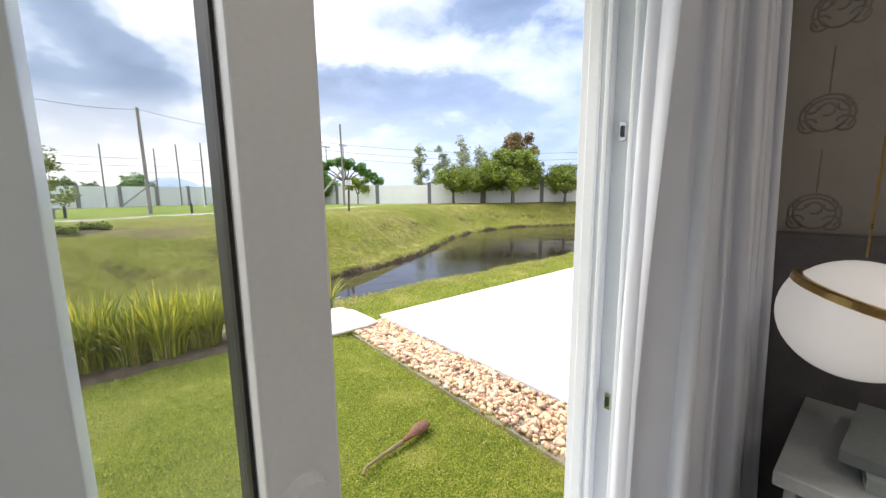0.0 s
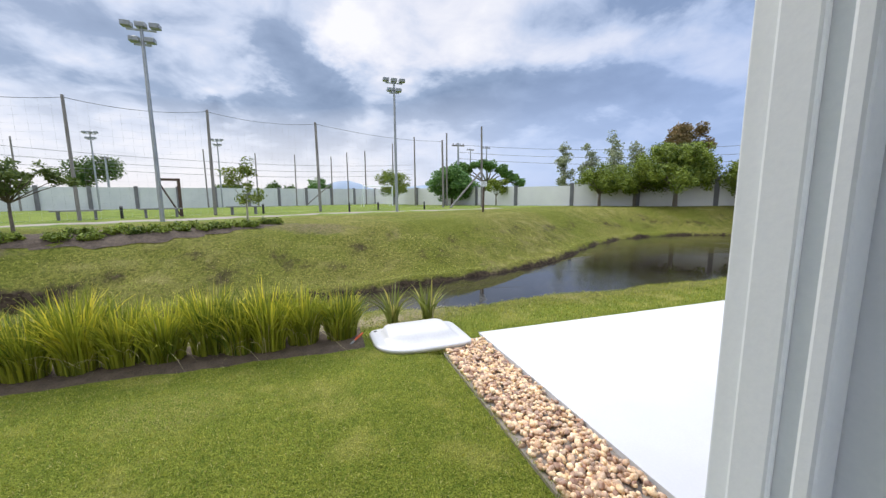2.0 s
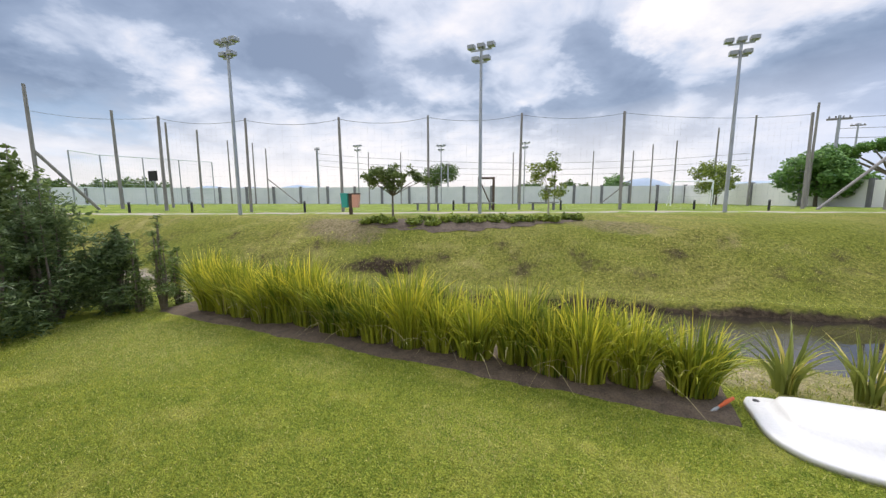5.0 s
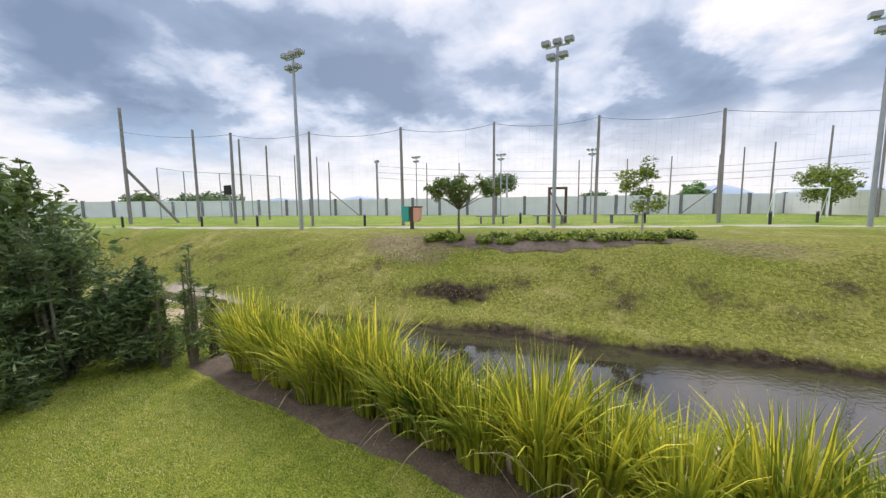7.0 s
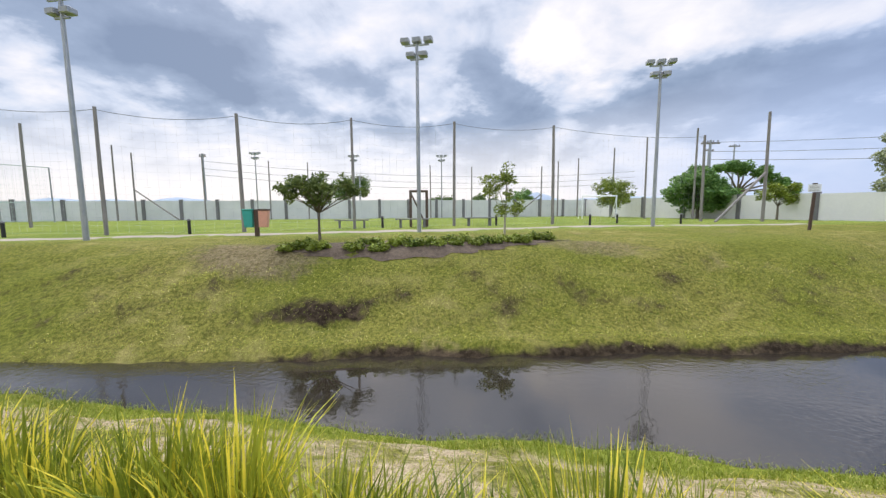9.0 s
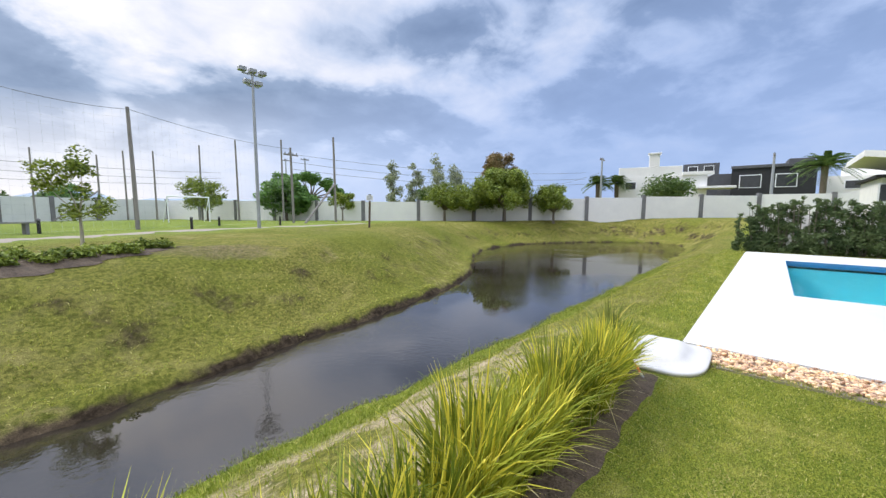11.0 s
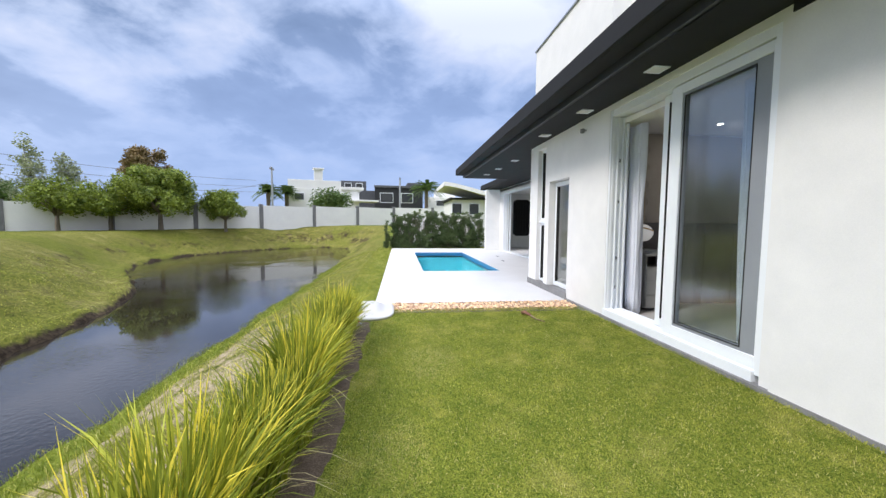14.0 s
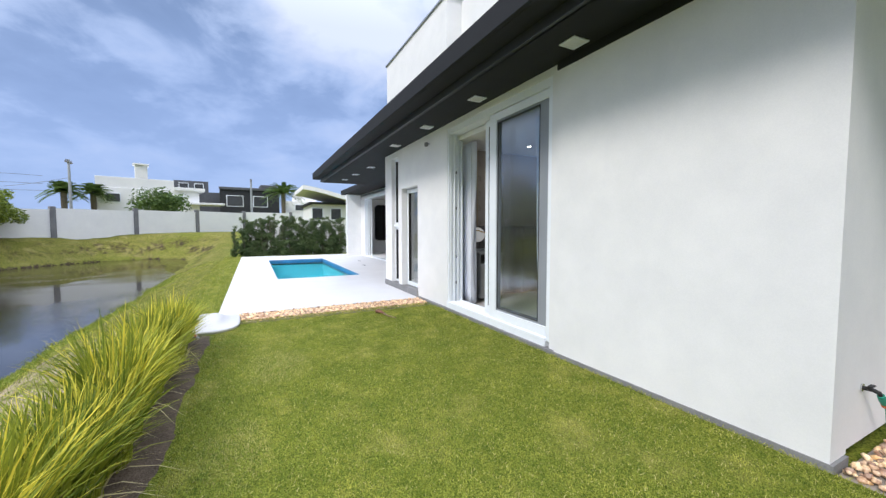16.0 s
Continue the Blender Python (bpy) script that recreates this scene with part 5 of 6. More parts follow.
# ---- playing field ----
def ribbon(name, pts, wide, lift, material, label, category):
    verts, faces = [], []
    fine = []
    for (ax, ay), (bx, by) in zip(pts, pts[1:]):
        for k in range(12):
            fine.append((ax + (bx - ax) * k / 12, ay + (by - ay) * k / 12))
    fine.append(pts[-1])
    for i, (x, y) in enumerate(fine):
        p, q = fine[max(i - 1, 0)], fine[min(i + 1, len(fine) - 1)]
        t = Vector((q[0] - p[0], q[1] - p[1])).normalized()
        w = wide / 2 * (1 + 0.08 * math.sin(i * 1.3))
        for s in (-1, 0, 1):
            xx, yy = x - t.y * w * s, y + t.x * w * s
            verts.append((xx, yy, height(xx, yy) + lift - (0.03 if s else 0)))
    for i in range(len(fine) - 1):
        for s in (0, 1):
            a = i * 3 + s
            faces.append((a, a + 1, a + 4, a + 3))
    return tagged(raw(name, verts, faces, material, smooth=True), label, category, kind="structure")


ribbon("path", [(-34, 7.5), (-24, 9.8), (-17, 12.3), (-12, 14.8), (-4.1, 18.5), (3.8, 22.8), (11.3, 24.3), (15, 25.4)], 1.3, 0.03, SAND, "narrow pale sandy track across the grass", "path")


def field_pole(x, y, top, r=0.07, material=None, seed=0, label="tall weathered wooden net pole at the playing field", taper=0.75, brace=None):
    z = height(x, y)
    p = thing("net_pole", (x, y, z), label, "pole", "poles round the playing field")
    h = top - z
    k = ((seed * 37) % 11 - 5) * 0.012
    part("shaft", rod([(0, 0, -0.2), (k * 0.4, 0, h * 0.5), (k, 0.02, h)], [r, r * 0.9, r * taper], 8), material or POLE_WOOD, p)
    if brace:
        part("brace", rod([(0, 0, h * brace[2]), (brace[0], brace[1], 0)], r * 0.8, 8), material or POLE_WOOD, p)
    return p


POLES = [(-11.44, 17.07, 5.6, 0.085), (-7.49, 19.47, 5.8, 0.075), (-3.23, 22.86, 6.2, 0.085), (2.21, 25.38, 6.3, 0.095), (-15.63, 14.82, 5.5, 0.075), (-22.46, 14.58, 6.15, 0.10),
         (-31.07, 16.51, 7.65, 0.12), (-30.37, 19.61, 7.3, 0.10), (-28.16, 20.54, 6.7, 0.09), (-42.04, 33.53, 8.5, 0.09), (-39.22, 34.72, 8.2, 0.09), (-31.86, 37.84, 7.2, 0.08), (-25.96, 40.34, 7.0, 0.08),
         (-22.3, 41.89, 6.9, 0.08), (-9.45, 47.34, 6.85, 0.08), (-4.69, 49.36, 6.8, 0.08), (-0.49, 51.14, 6.95, 0.08), (6.17, 53.8, 7.7, 0.09), (8.51, 53.1, 7.9, 0.10), (11.33, 47.87, 8.3, 0.10),
         (12.77, 41.98, 8.3, 0.10), (15.11, 37.61, 8.15, 0.10), (12.09, 29.73, 6.2, 0.10)]
BRACED = [(-29.93, 11.81, 8.1, 0.12, (0.3, 2.7, 0.49)), (-37.71, 35.36, 7.5, 0.09, (4.2, 0.9, 0.46)), (3.97, 53.03, 7.0, 0.09, (-3.4, -1.0, 0.46)), (15.44, 29.35, 7.4, 0.10, (-3.3, -1.2, 0.46))]
for i, (x, y, top, r) in enumerate(POLES):
    field_pole(x, y, top, r, POLE_WOOD, i)
for i, (x, y, top, r, b) in enumerate(BRACED):
    field_pole(x, y, top, r, POLE_WOOD, i, brace=b, label="tall weathered wooden net pole with a slanting brace")

NETTING = surface("netting", (0.34, 0.37, 0.38), (0.42, 0.45, 0.46), 8, 0.8, 0.0)
CABLE = surface("net_cable", (0.16, 0.17, 0.18), (0.24, 0.25, 0.26), 8, 0.7, 0.0)


def net_line(a, b, sag, r=0.012):
    pts = [(a[0] + (b[0] - a[0]) * t, a[1] + (b[1] - a[1]) * t, a[2] + (b[2] - a[2]) * t - sag * 4 * t * (1 - t)) for t in np.linspace(0, 1, 9)]
    tagged(part("net_cable", rod(pts, r, 5), CABLE), "thin sagging cable between the net poles", "cable", "cables of the field net")


row = [(-29.93, 11.81, 6.6), (-22.46, 14.58, 6.05), (-15.63, 14.82, 5.4), (-11.44, 17.07, 5.5), (-7.49, 19.47, 5.7), (-3.23, 22.86, 6.1), (2.21, 25.38, 6.2), (12.09, 29.73, 6.1)]
for a, b in zip(row, row[1:]):
    net_line(a, b, 0.25)


def field_net(a, b):
    """Thin netting between two poles, hanging from the sagging cable to the ground."""
    bm = bmesh.new()
    n, m = max(4, round(math.dist(a[:2], b[:2]) / 0.36)), 15
    low = max(height(a[0], a[1]), height(b[0], b[1])) + 0.05
    grid = [[Vector((a[0] + (b[0] - a[0]) * i / n, a[1] + (b[1] - a[1]) * i / n, low + (a[2] + (b[2] - a[2]) * i / n - 4 * 0.25 * i / n * (1 - i / n) - low) * j / m)) for j in range(m + 1)] for i in range(n + 1)]
    for i in range(n + 1):
        tube(bm, [grid[i][0], grid[i][m]], 0.002, 3, False)
    for j in range(m):
        tube(bm, [grid[i][j] for i in range(n + 1)], 0.002, 3, False)
    tagged(part("field_net", bm, NETTING), "thin grey ball net hanging between the poles", "net", "nets round the field")


for a, b in zip(row[1:], row[2:]):
    field_net(a, b)


def build_floodlight():
    f = thing("floodlight_mast", (-3.95, 17.7, height(-3.95, 17.7)), "tall grey steel floodlight mast with six lamps", "floodlight", "floodlight masts")
    part("mast", rod([(0, 0, -0.2), (0, 0, 3.5), (0, 0, 7.55)], [0.085, 0.075, 0.055], 10), STEEL, f)
    part("crossbar", boxes(((-0.48, -0.03, 7.25), (0.48, 0.03, 7.31))), STEEL, f)
    part("crossbar", boxes(((-0.28, -0.03, 6.72), (0.28, 0.03, 6.78))), STEEL, f)
    for x, z in ((-0.46, 7.42), (0, 7.42), (0.46, 7.42), (-0.25, 6.89), (0.25, 6.89)):
        lamp = part("lamp_head", boxes(((x - 0.17, -0.16, z - 0.07), (x + 0.17, 0.14, z + 0.12)), bevel=0.03), STEEL, f)
        part("lens", boxes(((x - 0.15, -0.172, z - 0.05), (x + 0.15, -0.16, z + 0.10))), LENS, lamp, "dull grey lamp glass")
    return f


LENS = surface("lamp_lens", (0.22, 0.24, 0.26), (0.32, 0.34, 0.36), 6, 0.3, 0.0)
mast = build_floodlight()
for x, y, s in ((6.75, 22.9, 1.05), (-13.75, 12.7, 1.0), (-27.16, 39.83, 0.96), (-17.66, 43.86, 0.96), (-8.19, 47.87, 1.0)):
    c = copy_thing(mast, pose(x, y, height(x, y)) @ Matrix.Diagonal((s, s, s, 1)))
    c.scale = (s, s, s)


def perimeter(a, b, step, top_a, top_b, paint, name, label):
    wall = thing(name, (0, 0, 0), label, "wall", kind="structure")
    length = math.dist(a, b)
    n = max(1, round(length / step))
    turn = math.degrees(math.atan2(b[1] - a[1], b[0] - a[0]))
    for i in range(n + 1):
        t = i / n
        x, y = a[0] + (b[0] - a[0]) * t, a[1] + (b[1] - a[1]) * t
        top = top_a + (top_b - top_a) * t
        ob = part("post", boxes(((-0.16, -0.16, height(x, y) - 0.3), (0.16, 0.16, top + 0.12)), bevel=0.01), POST_GREY, wall, "grey concrete post")
        ob.matrix_local = pose(x, y, 0, 0, 0, turn)
        if i < n:
            xm, ym = x + (b[0] - a[0]) / n / 2, y + (b[1] - a[1]) / n / 2
            half = length / n / 2 - 0.161
            ob = part("panel", boxes(((-half, -0.06, height(xm, ym) - 0.4), (half, 0.06, top))), paint, wall)
            ob.matrix_local = pose(xm, ym, 0, 0, 0, turn)


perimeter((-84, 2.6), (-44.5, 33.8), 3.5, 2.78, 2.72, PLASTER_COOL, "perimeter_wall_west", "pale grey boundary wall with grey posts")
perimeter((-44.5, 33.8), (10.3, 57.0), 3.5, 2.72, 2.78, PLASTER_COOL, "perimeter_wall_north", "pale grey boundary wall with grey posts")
perimeter((10.3, 57.0), (20.6, 32.6), 5.3, 2.78, 2.5, PLASTER_FAR, "perimeter_wall_corner", "white boundary wall with grey posts")
perimeter((20.6, 32.6), (44.5, 4.0), 5.0, 2.5, 3.3, PLASTER_FAR, "perimeter_wall_east", "white boundary wall with grey posts")
perimeter((44.5, 4.0), (47, -6), 5.0, 3.3, 3.3, PLASTER_FAR, "perimeter_wall_south", "white boundary wall with grey posts")


def build_bench(x, y, turn):
    b = thing("bench", (x, y, height(x, y)), "low backless bench with a dark slab seat", "bench", "benches by the field", turn=turn)
    part("seat", boxes(((-0.85, -0.17, 0.40), (0.85, 0.17, 0.46)), bevel=0.01), CONCRETE, b)
    for s in (-0.6, 0.6):
        part("leg", boxes(((s - 0.05, -0.13, -0.05), (s + 0.05, 0.13, 0.40))), POST_GREY, b)
    return b


for x, y in ((-8.1, 20.6), (-5.1, 21.1), (-1.9, 23.3)):
    build_bench(x, y, 22)


def build_bins():
    bins = thing("litter_bins", (-9.4, 15.1, height(-9.4, 15.1)), "green and salmon litter bins on a dark post", "litter bins", turn=20)
    part("post", boxes(((-0.07, -0.07, -0.1), (0.07, 0.07, 0.98)), bevel=0.01), DARK_WOOD, bins)
    for name, s, c in (("green_bin", -1, (0.03, 0.36, 0.31)), ("salmon_bin", 1, (0.72, 0.36, 0.27))):
        bm = bmesh.new()
        box(bm, (s * 0.27 - 0.17, -0.16, 0.33), (s * 0.27 + 0.17, 0.16, 0.93), 0.02)
        for v in bm.verts:
            if v.co.z < 0.6:
                v.co.x = s * 0.24 + (v.co.x - s * 0.27) * 0.8
        m = surface(name, tuple(q * 0.85 for q in c), c, 6, 0.5, 0.05)
        k = part(name, bm, m, bins, "green plastic bin" if s < 0 else "salmon plastic bin")
        part("lid", boxes(((s * 0.27 - 0.18, -0.17, 0.93), (s * 0.27 + 0.18, 0.17, 0.99)), bevel=0.015), m if s < 0 else DARK_WOOD, k)


build_bins()


def bollard(x, y):
    b = thing("bollard_light", (x, y, height(x, y)), "short dark bollard light by the track", "bollard", "bollards along the track")
    part("post", rod([(0, 0, -0.1), (0, 0, 0.52)], 0.06, 10), GASKET, b)
    part("cap", rod([(0, 0, 0.52), (0, 0, 0.56), (0, 0, 0.60)], [0.07, 0.07, 0.02], 10), POST_GREY, b)


for x, y in ((-12.8, 15.7), (-18.1, 13.3), (3.9, 23.5), (9.5, 26.4), (-6.6, 20.9), (-1.0, 24.0), (-24.2, 9.6), (6.2, 27.0), (-21.5, 12.2)):
    bollard(x, y)


def build_timber_frame():
    f = thing("timber_frame", (-4.95, 21.9, height(-4.95, 21.9)), "dark timber exercise frame with a diagonal brace", "exercise frame", turn=15)
    for x in (-0.42, 0.42):
        part("post", boxes(((x - 0.07, -0.07, -0.2), (x + 0.07, 0.07, 1.78)), bevel=0.008), DARK_WOOD, f)
    part("beam", boxes(((-0.49, -0.07, 1.78), (0.49, 0.07, 1.90)), bevel=0.008), DARK_WOOD, f)
    part("brace", rod([(-0.38, 0, 1.7), (0.38, 0, 0.05)], 0.045, 6), DARK_WOOD, f)


build_timber_frame()


def build_goal(x, y, turn, wide=2.6, tall=1.9):
    g = thing("football_goal", (x, y, height(x, y)), "white tubular football goal", "goal", turn=turn)
    for s in (-wide / 2, wide / 2):
        part("post", rod([(s, 0, -0.05), (s, 0, tall)], 0.05, 8), PVC, g)
        part("stay", rod([(s, 0, tall), (s, 0.9, 0)], 0.03, 6), PVC, g)
    part("crossbar", rod([(-wide / 2 - 0.05, 0, tall), (wide / 2 + 0.05, 0, tall)], 0.05, 8), PVC, g)


build_goal(8.3, 40.6, 12, 3.3, 2.15)


def build_sign():
    s = thing("notice_sign", (10.9, 19.1, height(10.9, 19.1)), "small white notice board on a dark leaning post", "sign", turn=-28)
    part("post", rod([(0, 0, -0.2), (0.05, 0, 1.42)], 0.055, 8), DARK_WOOD, s)
    bd = part("board", boxes(((-0.14, -0.07, 1.44), (0.22, -0.045, 1.72)), bevel=0.005), PVC, s)
    for k in range(4):
        part("print_line", boxes(((-0.10, -0.075, 1.48 + k * 0.055), (0.18, -0.0705, 1.494 + k * 0.055))), CONCRETE, bd)
    part("cap", boxes(((-0.03, -0.09, 1.72), (0.11, -0.02, 1.76))), DARK_WOOD, s)


build_sign()


CAGE_WIRE = surface("coated_wire", (0.45, 0.54, 0.52), (0.52, 0.61, 0.59), 8, 0.6, 0.0)


def build_cage():
    c = thing("ball_cage", (0, 0, 0), "wire-mesh sports cage on steel posts with a hoop", "sports cage")
    pts = [(-39.5, 17.2), (-41.5, 20.2), (-40.8, 23.3), (-40.1, 26.3), (-39.2, 29.3)]
    for (x, y) in pts:
        part("post", rod([(x, y, height(x, y) - 0.1), (x, y, 5.4)], 0.06, 6), STEEL, c)
    for (ax, ay), (bx, by) in zip(pts, pts[1:]):
        for z in (5.4, 2.4, 0.9):
            part("rail", rod([(ax, ay, z), (bx, by, z)], 0.035, 6), CAGE_WIRE, c)
        net = bmesh.new()
        for k in range(1, 14):
            t = k / 14
            tube(net, [(ax + (bx - ax) * t, ay + (by - ay) * t, 0.8), (ax + (bx - ax) * t, ay + (by - ay) * t, 5.4)], 0.007, 3)
        for k in range(1, 12):
            z = 0.9 + 4.5 * k / 12
            tube(net, [(ax, ay, z), (bx, by, z)], 0.007, 3)
        part("mesh_panel", net, CAGE_WIRE, c, "fine wire mesh")
    bd = part("backboard", boxes(((-39.4, 22.9, 3.1), (-38.1, 23.0, 4.05))), BLACK_PAINT, c, "dark basketball backboard")
    part("hoop_post", rod([(-38.75, 23.08, 0.5), (-38.75, 23.08, 3.6)], 0.07, 8), STEEL, c)


build_cage()

# island bed with two young trees and low plants
def build_island():
    n = 110
    verts, faces = [(-2.6, 12.6, 0)], []
    for k in range(n):
        a = 2 * math.pi * k / n
        r = 1 + 0.08 * math.sin(3 * a) + 0.05 * math.sin(7 * a) + 0.09 * math.sin(23 * a + math.sin(5 * a)) * abs(math.sin(a))
        u, v = 3.95 * r * math.cos(a), 0.72 * r * math.sin(a)
        verts.append((-2.6 + u * 0.956 - v * 0.292, 12.6 + u * 0.292 + v * 0.956, 0))
    verts = [(x, y, height(x, y) + (0.06 if i == 0 else 0.012)) for i, (x, y, z) in enumerate(verts)]
    mids = [((verts[0][0] + v[0]) / 2, (verts[0][1] + v[1]) / 2) for v in verts[1:]]
    verts += [(x, y, height(x, y) + 0.06) for x, y in mids]
    faces = [(1 + k, 1 + (k + 1) % n, 1 + n + (k + 1) % n, 1 + n + k) for k in range(n)] + [(0, 1 + n + k, 1 + n + (k + 1) % n) for k in range(n)]
    tagged(raw("island_bed", verts, faces, SOIL, smooth=True), "long oval bed of dark soil on the bank", "soil bed", kind="structure")
    rnd = random.Random(4)
    for k in range(34):
        u = -3.4 + 6.8 * k / 33
        x, y = -2.6 + u * 0.956 + rnd.uniform(-0.08, 0.08), 12.6 + u * 0.292 + rnd.uniform(-0.3, 0.15)
        if abs(u + 2.3) < 0.2:
            continue
        bushy("bed_plant", (x, y, height(x, y) + 0.02), [(rnd.uniform(-0.12, 0.12), rnd.uniform(-0.1, 0.1), 0.07, 0.15) for _ in range(4)], LEAF, 420, 0.042, "low yellow-green bedding plant in soil", "bedding plant", "plants in the island bed", 500 + k)


build_island()
tree("young_tree", (-5.95, 13.2, height(-5.95, 13.2)), 0.85, 0.04, round_crown(1.0, 1.0, 1.95, 14, 3, 0.22) + [(1.05, 0.2, 1.5, 0.24), (1.3, 0.2, 1.4, 0.18), (0.9, -0.2, 1.7, 0.2), (-1.0, 0.1, 1.3, 0.26), (-1.15, 0, 1.55, 0.2), (-0.7, 0, 1.8, 0.22)], LEAF_OLIVE, 4400, 0.055, "young round-crowned tree in the island bed", seed=3)
tree("young_tree", (-0.5, 15.6, height(-0.5, 15.6)), 0.8, 0.035, [(-0.35, 0, 1.75, 0.40), (0.1, 0.1, 2.0, 0.35), (-0.5, 0.1, 1.45, 0.28), (0.45, 0, 0.95, 0.30), (-0.1, 0.1, 0.85, 0.30), (0.1, 0, 1.3, 0.22)], LEAF, 1900, 0.055, "slender young tree with two tiers of leaves", seed=5, bark=surface("pale_bark", (0.32, 0.30, 0.27), (0.42, 0.40, 0.27), 8, 0.9, 0.3))

# trees along the east wall
def wall_tree(x, y, h, r, leaf, n, seed, label, size=0.10, name="tree", crown=0.32, group=""):
    z = height(x, y)
    return tree(name, (x, y, z), h * 0.30, 0.035 * h, round_crown(r, h * crown, h, 26, seed, 0.30), leaf, n, size, label, seed=seed, group=group)


wall_tree(28.0, 21.4, 4.5, 3.1, LEAF, 30000, 11, "broad round green tree by the white wall", 0.105)
wall_tree(24.8, 25.9, 3.5, 2.0, LEAF, 9500, 12, "small round green tree by the white wall", 0.095)
wall_tree(26.6, 23.9, 3.6, 2.2, LEAF, 9500, 13, "small round green tree by the white wall", 0.095)
wall_tree(31.2, 18.1, 3.4, 2.1, LEAF, 9500, 14, "small round green tree by the white wall", 0.095)
wall_tree(35.5, 27.2, 8.0, 2.1, LEAF_RUST, 9000, 15, "tall rusty-brown conifer-like tree behind the wall", 0.14, crown=0.4)
for i, (x, y, h, r) in enumerate(((34.6, 44.2, 8.3, 1.5), (36.2, 41.5, 7.8, 1.4), (38.0, 38.8, 8.9, 1.9), (40.2, 37.0, 7.4, 1.6))):
    z = height(x, y)
    rnd = random.Random(i)
    cl = [(rnd.uniform(-0.3, 0.3) * r, rnd.uniform(-0.3, 0.3) * r, h * (0.28 + 0.64 * k / 7), r * rnd.uniform(0.5, 0.8) * (1.1 - 0.06 * k)) for k in range(8)]
    tree("slim_tree", (x, y, z), h * 0.35, 0.10, cl, LEAF_GREY, 3000, 0.15, "slim feathery grey-green tree behind the wall", group="slim trees behind the wall", seed=60 + i)
wall_tree(16.4, 39.6, 3.8, 3.1, LEAF_MID, 14000, 21, "wide dark green tree beyond the field", 0.17, crown=0.28)
cl = [(dx, dy, 4.6 + dz, 1.05) for dx, dy, dz in ((-4.6, 0, 0.5), (-3.4, 0.8, 0.8), (-2.0, -0.5, 1.0), (-0.6, -0.5, 1.0), (0.8, 0.4, 0.9), (2.3, -0.3, 0.5), (3.6, 0.3, 0.0), (4.8, 0.3, -0.9), (5.8, 0, -1.7))]
tree("umbrella_tree", (28.6, 56.5, 0.9), 2.8, 0.30, cl, LEAF_MID, 9000, 0.19, "flat-topped umbrella tree beyond the wall", seed=22)
tree("tree", (18.9, 33.6, height(18.9, 33.6)), 1.0, 0.07, [(-0.9, 0, 1.7, 0.5), (0.2, 0, 2.0, 0.6), (1.0, 0.2, 1.6, 0.5), (0.9, 0, 2.3, 0.4), (-0.4, 0, 2.3, 0.4)], LEAF, 2200, 0.11, "small open-crowned tree by the wall", seed=23)
tree("tree", (11.4, 46.5, height(11.4, 46.5)), 1.1, 0.09, round_crown(2.5, 1.5, 3.9, 12, 24, 0.33), LEAF, 4200, 0.13, "spreading yellow-green tree beside the goal", seed=24)
wall_tree(2.0, 62.0, 4.1, 1.9, LEAF_MID, 3000, 25, "round dark tree behind the field wall", 0.16)
tree("tree", (-26.0, 60.0, 1.0), 2.6, 0.2, round_crown(4.2, 2.6, 5.4, 10, 26, 0.34), LEAF_DARK, 4200, 0.2, "spreading tree behind the field wall", seed=26)
wall_tree(24.5, 60.0, 4.6, 2.6, LEAF_DARK, 3000, 27, "dark tree beyond the wall", 0.2)
for i, (x, y, h, r) in enumerate(((-62, 30, 2.9, 3.0), (-70, 38, 3.3, 4.0), (-78, 30, 3.3, 4.0), (-5, 80, 3.6, 3.0), (3, 82, 3.4, 3.0), (-14, 84, 3.6, 3.5), (50, 52, 5.4, 3.0), (55, 46, 5.2, 3.0))):
    wall_tree(x, y, h, r, LEAF_DARK, 2600, 30 + i, "distant dark tree beyond the wall", 0.3, group="distant trees")

# ---- houses and streets beyond the wall ----
def villa(x, y, turn, pieces, windows, label, name="house"):
    h = thing(name, (x, y, 0.8), label, "house", "houses beyond the wall", turn=turn)
    for pname, a, b, m in pieces:
        part(pname, boxes((a, b), bevel=0.03), m, h)
    for (x0, z0, x1, z1, yf) in windows:
        w = part("window", boxes(((x0, yf - 0.06, z0), (x1, yf, z1))), PVC, h)
        part("pane", boxes(((x0 + 0.1, yf - 0.08, z0 + 0.1), (x1 - 0.1, yf - 0.061, z1 - 0.1))), DARK_GLASS, w)
    return h


DARK_GLASS = surface("dark_pane", (0.03, 0.035, 0.04), (0.05, 0.055, 0.06), 2, 0.15, 0.0)
SLATE = surface("dark_render", (0.014, 0.016, 0.019), (0.028, 0.03, 0.034), 1.5, 0.8, 0.1)
GREY_RENDER = surface("grey_render", (0.07, 0.075, 0.085), (0.11, 0.115, 0.125), 1.5, 0.8, 0.1)
villa(59.0, 15.2, -76, [("body", (-5.5, 0, 0), (5.5, 9, 5.9), PLASTER_FAR), ("upper", (-5.4, 0.1, 5.9), (2.6, 8, 7.25), PLASTER_FAR), ("chimney", (-1.5, 0.2, 7.3), (-0.2, 1.6, 9.0), PLASTER_FAR), ("chimney_cap", (-1.7, 0.0, 9.0), (0.0, 1.8, 9.2), PLASTER_FAR), ("roof", (2.6, -0.3, 5.9), (6.2, 7.5, 6.35), PLASTER_FAR), ("porch_roof", (4.2, -1.2, 4.0), (8.5, 3, 4.3), PLASTER_FAR)],
      [(-4.5, 4.0, -3.0, 5.2, 0), (2.0, 4.0, 3.6, 5.2, 0)], "white modern villa with a chimney beyond the wall")
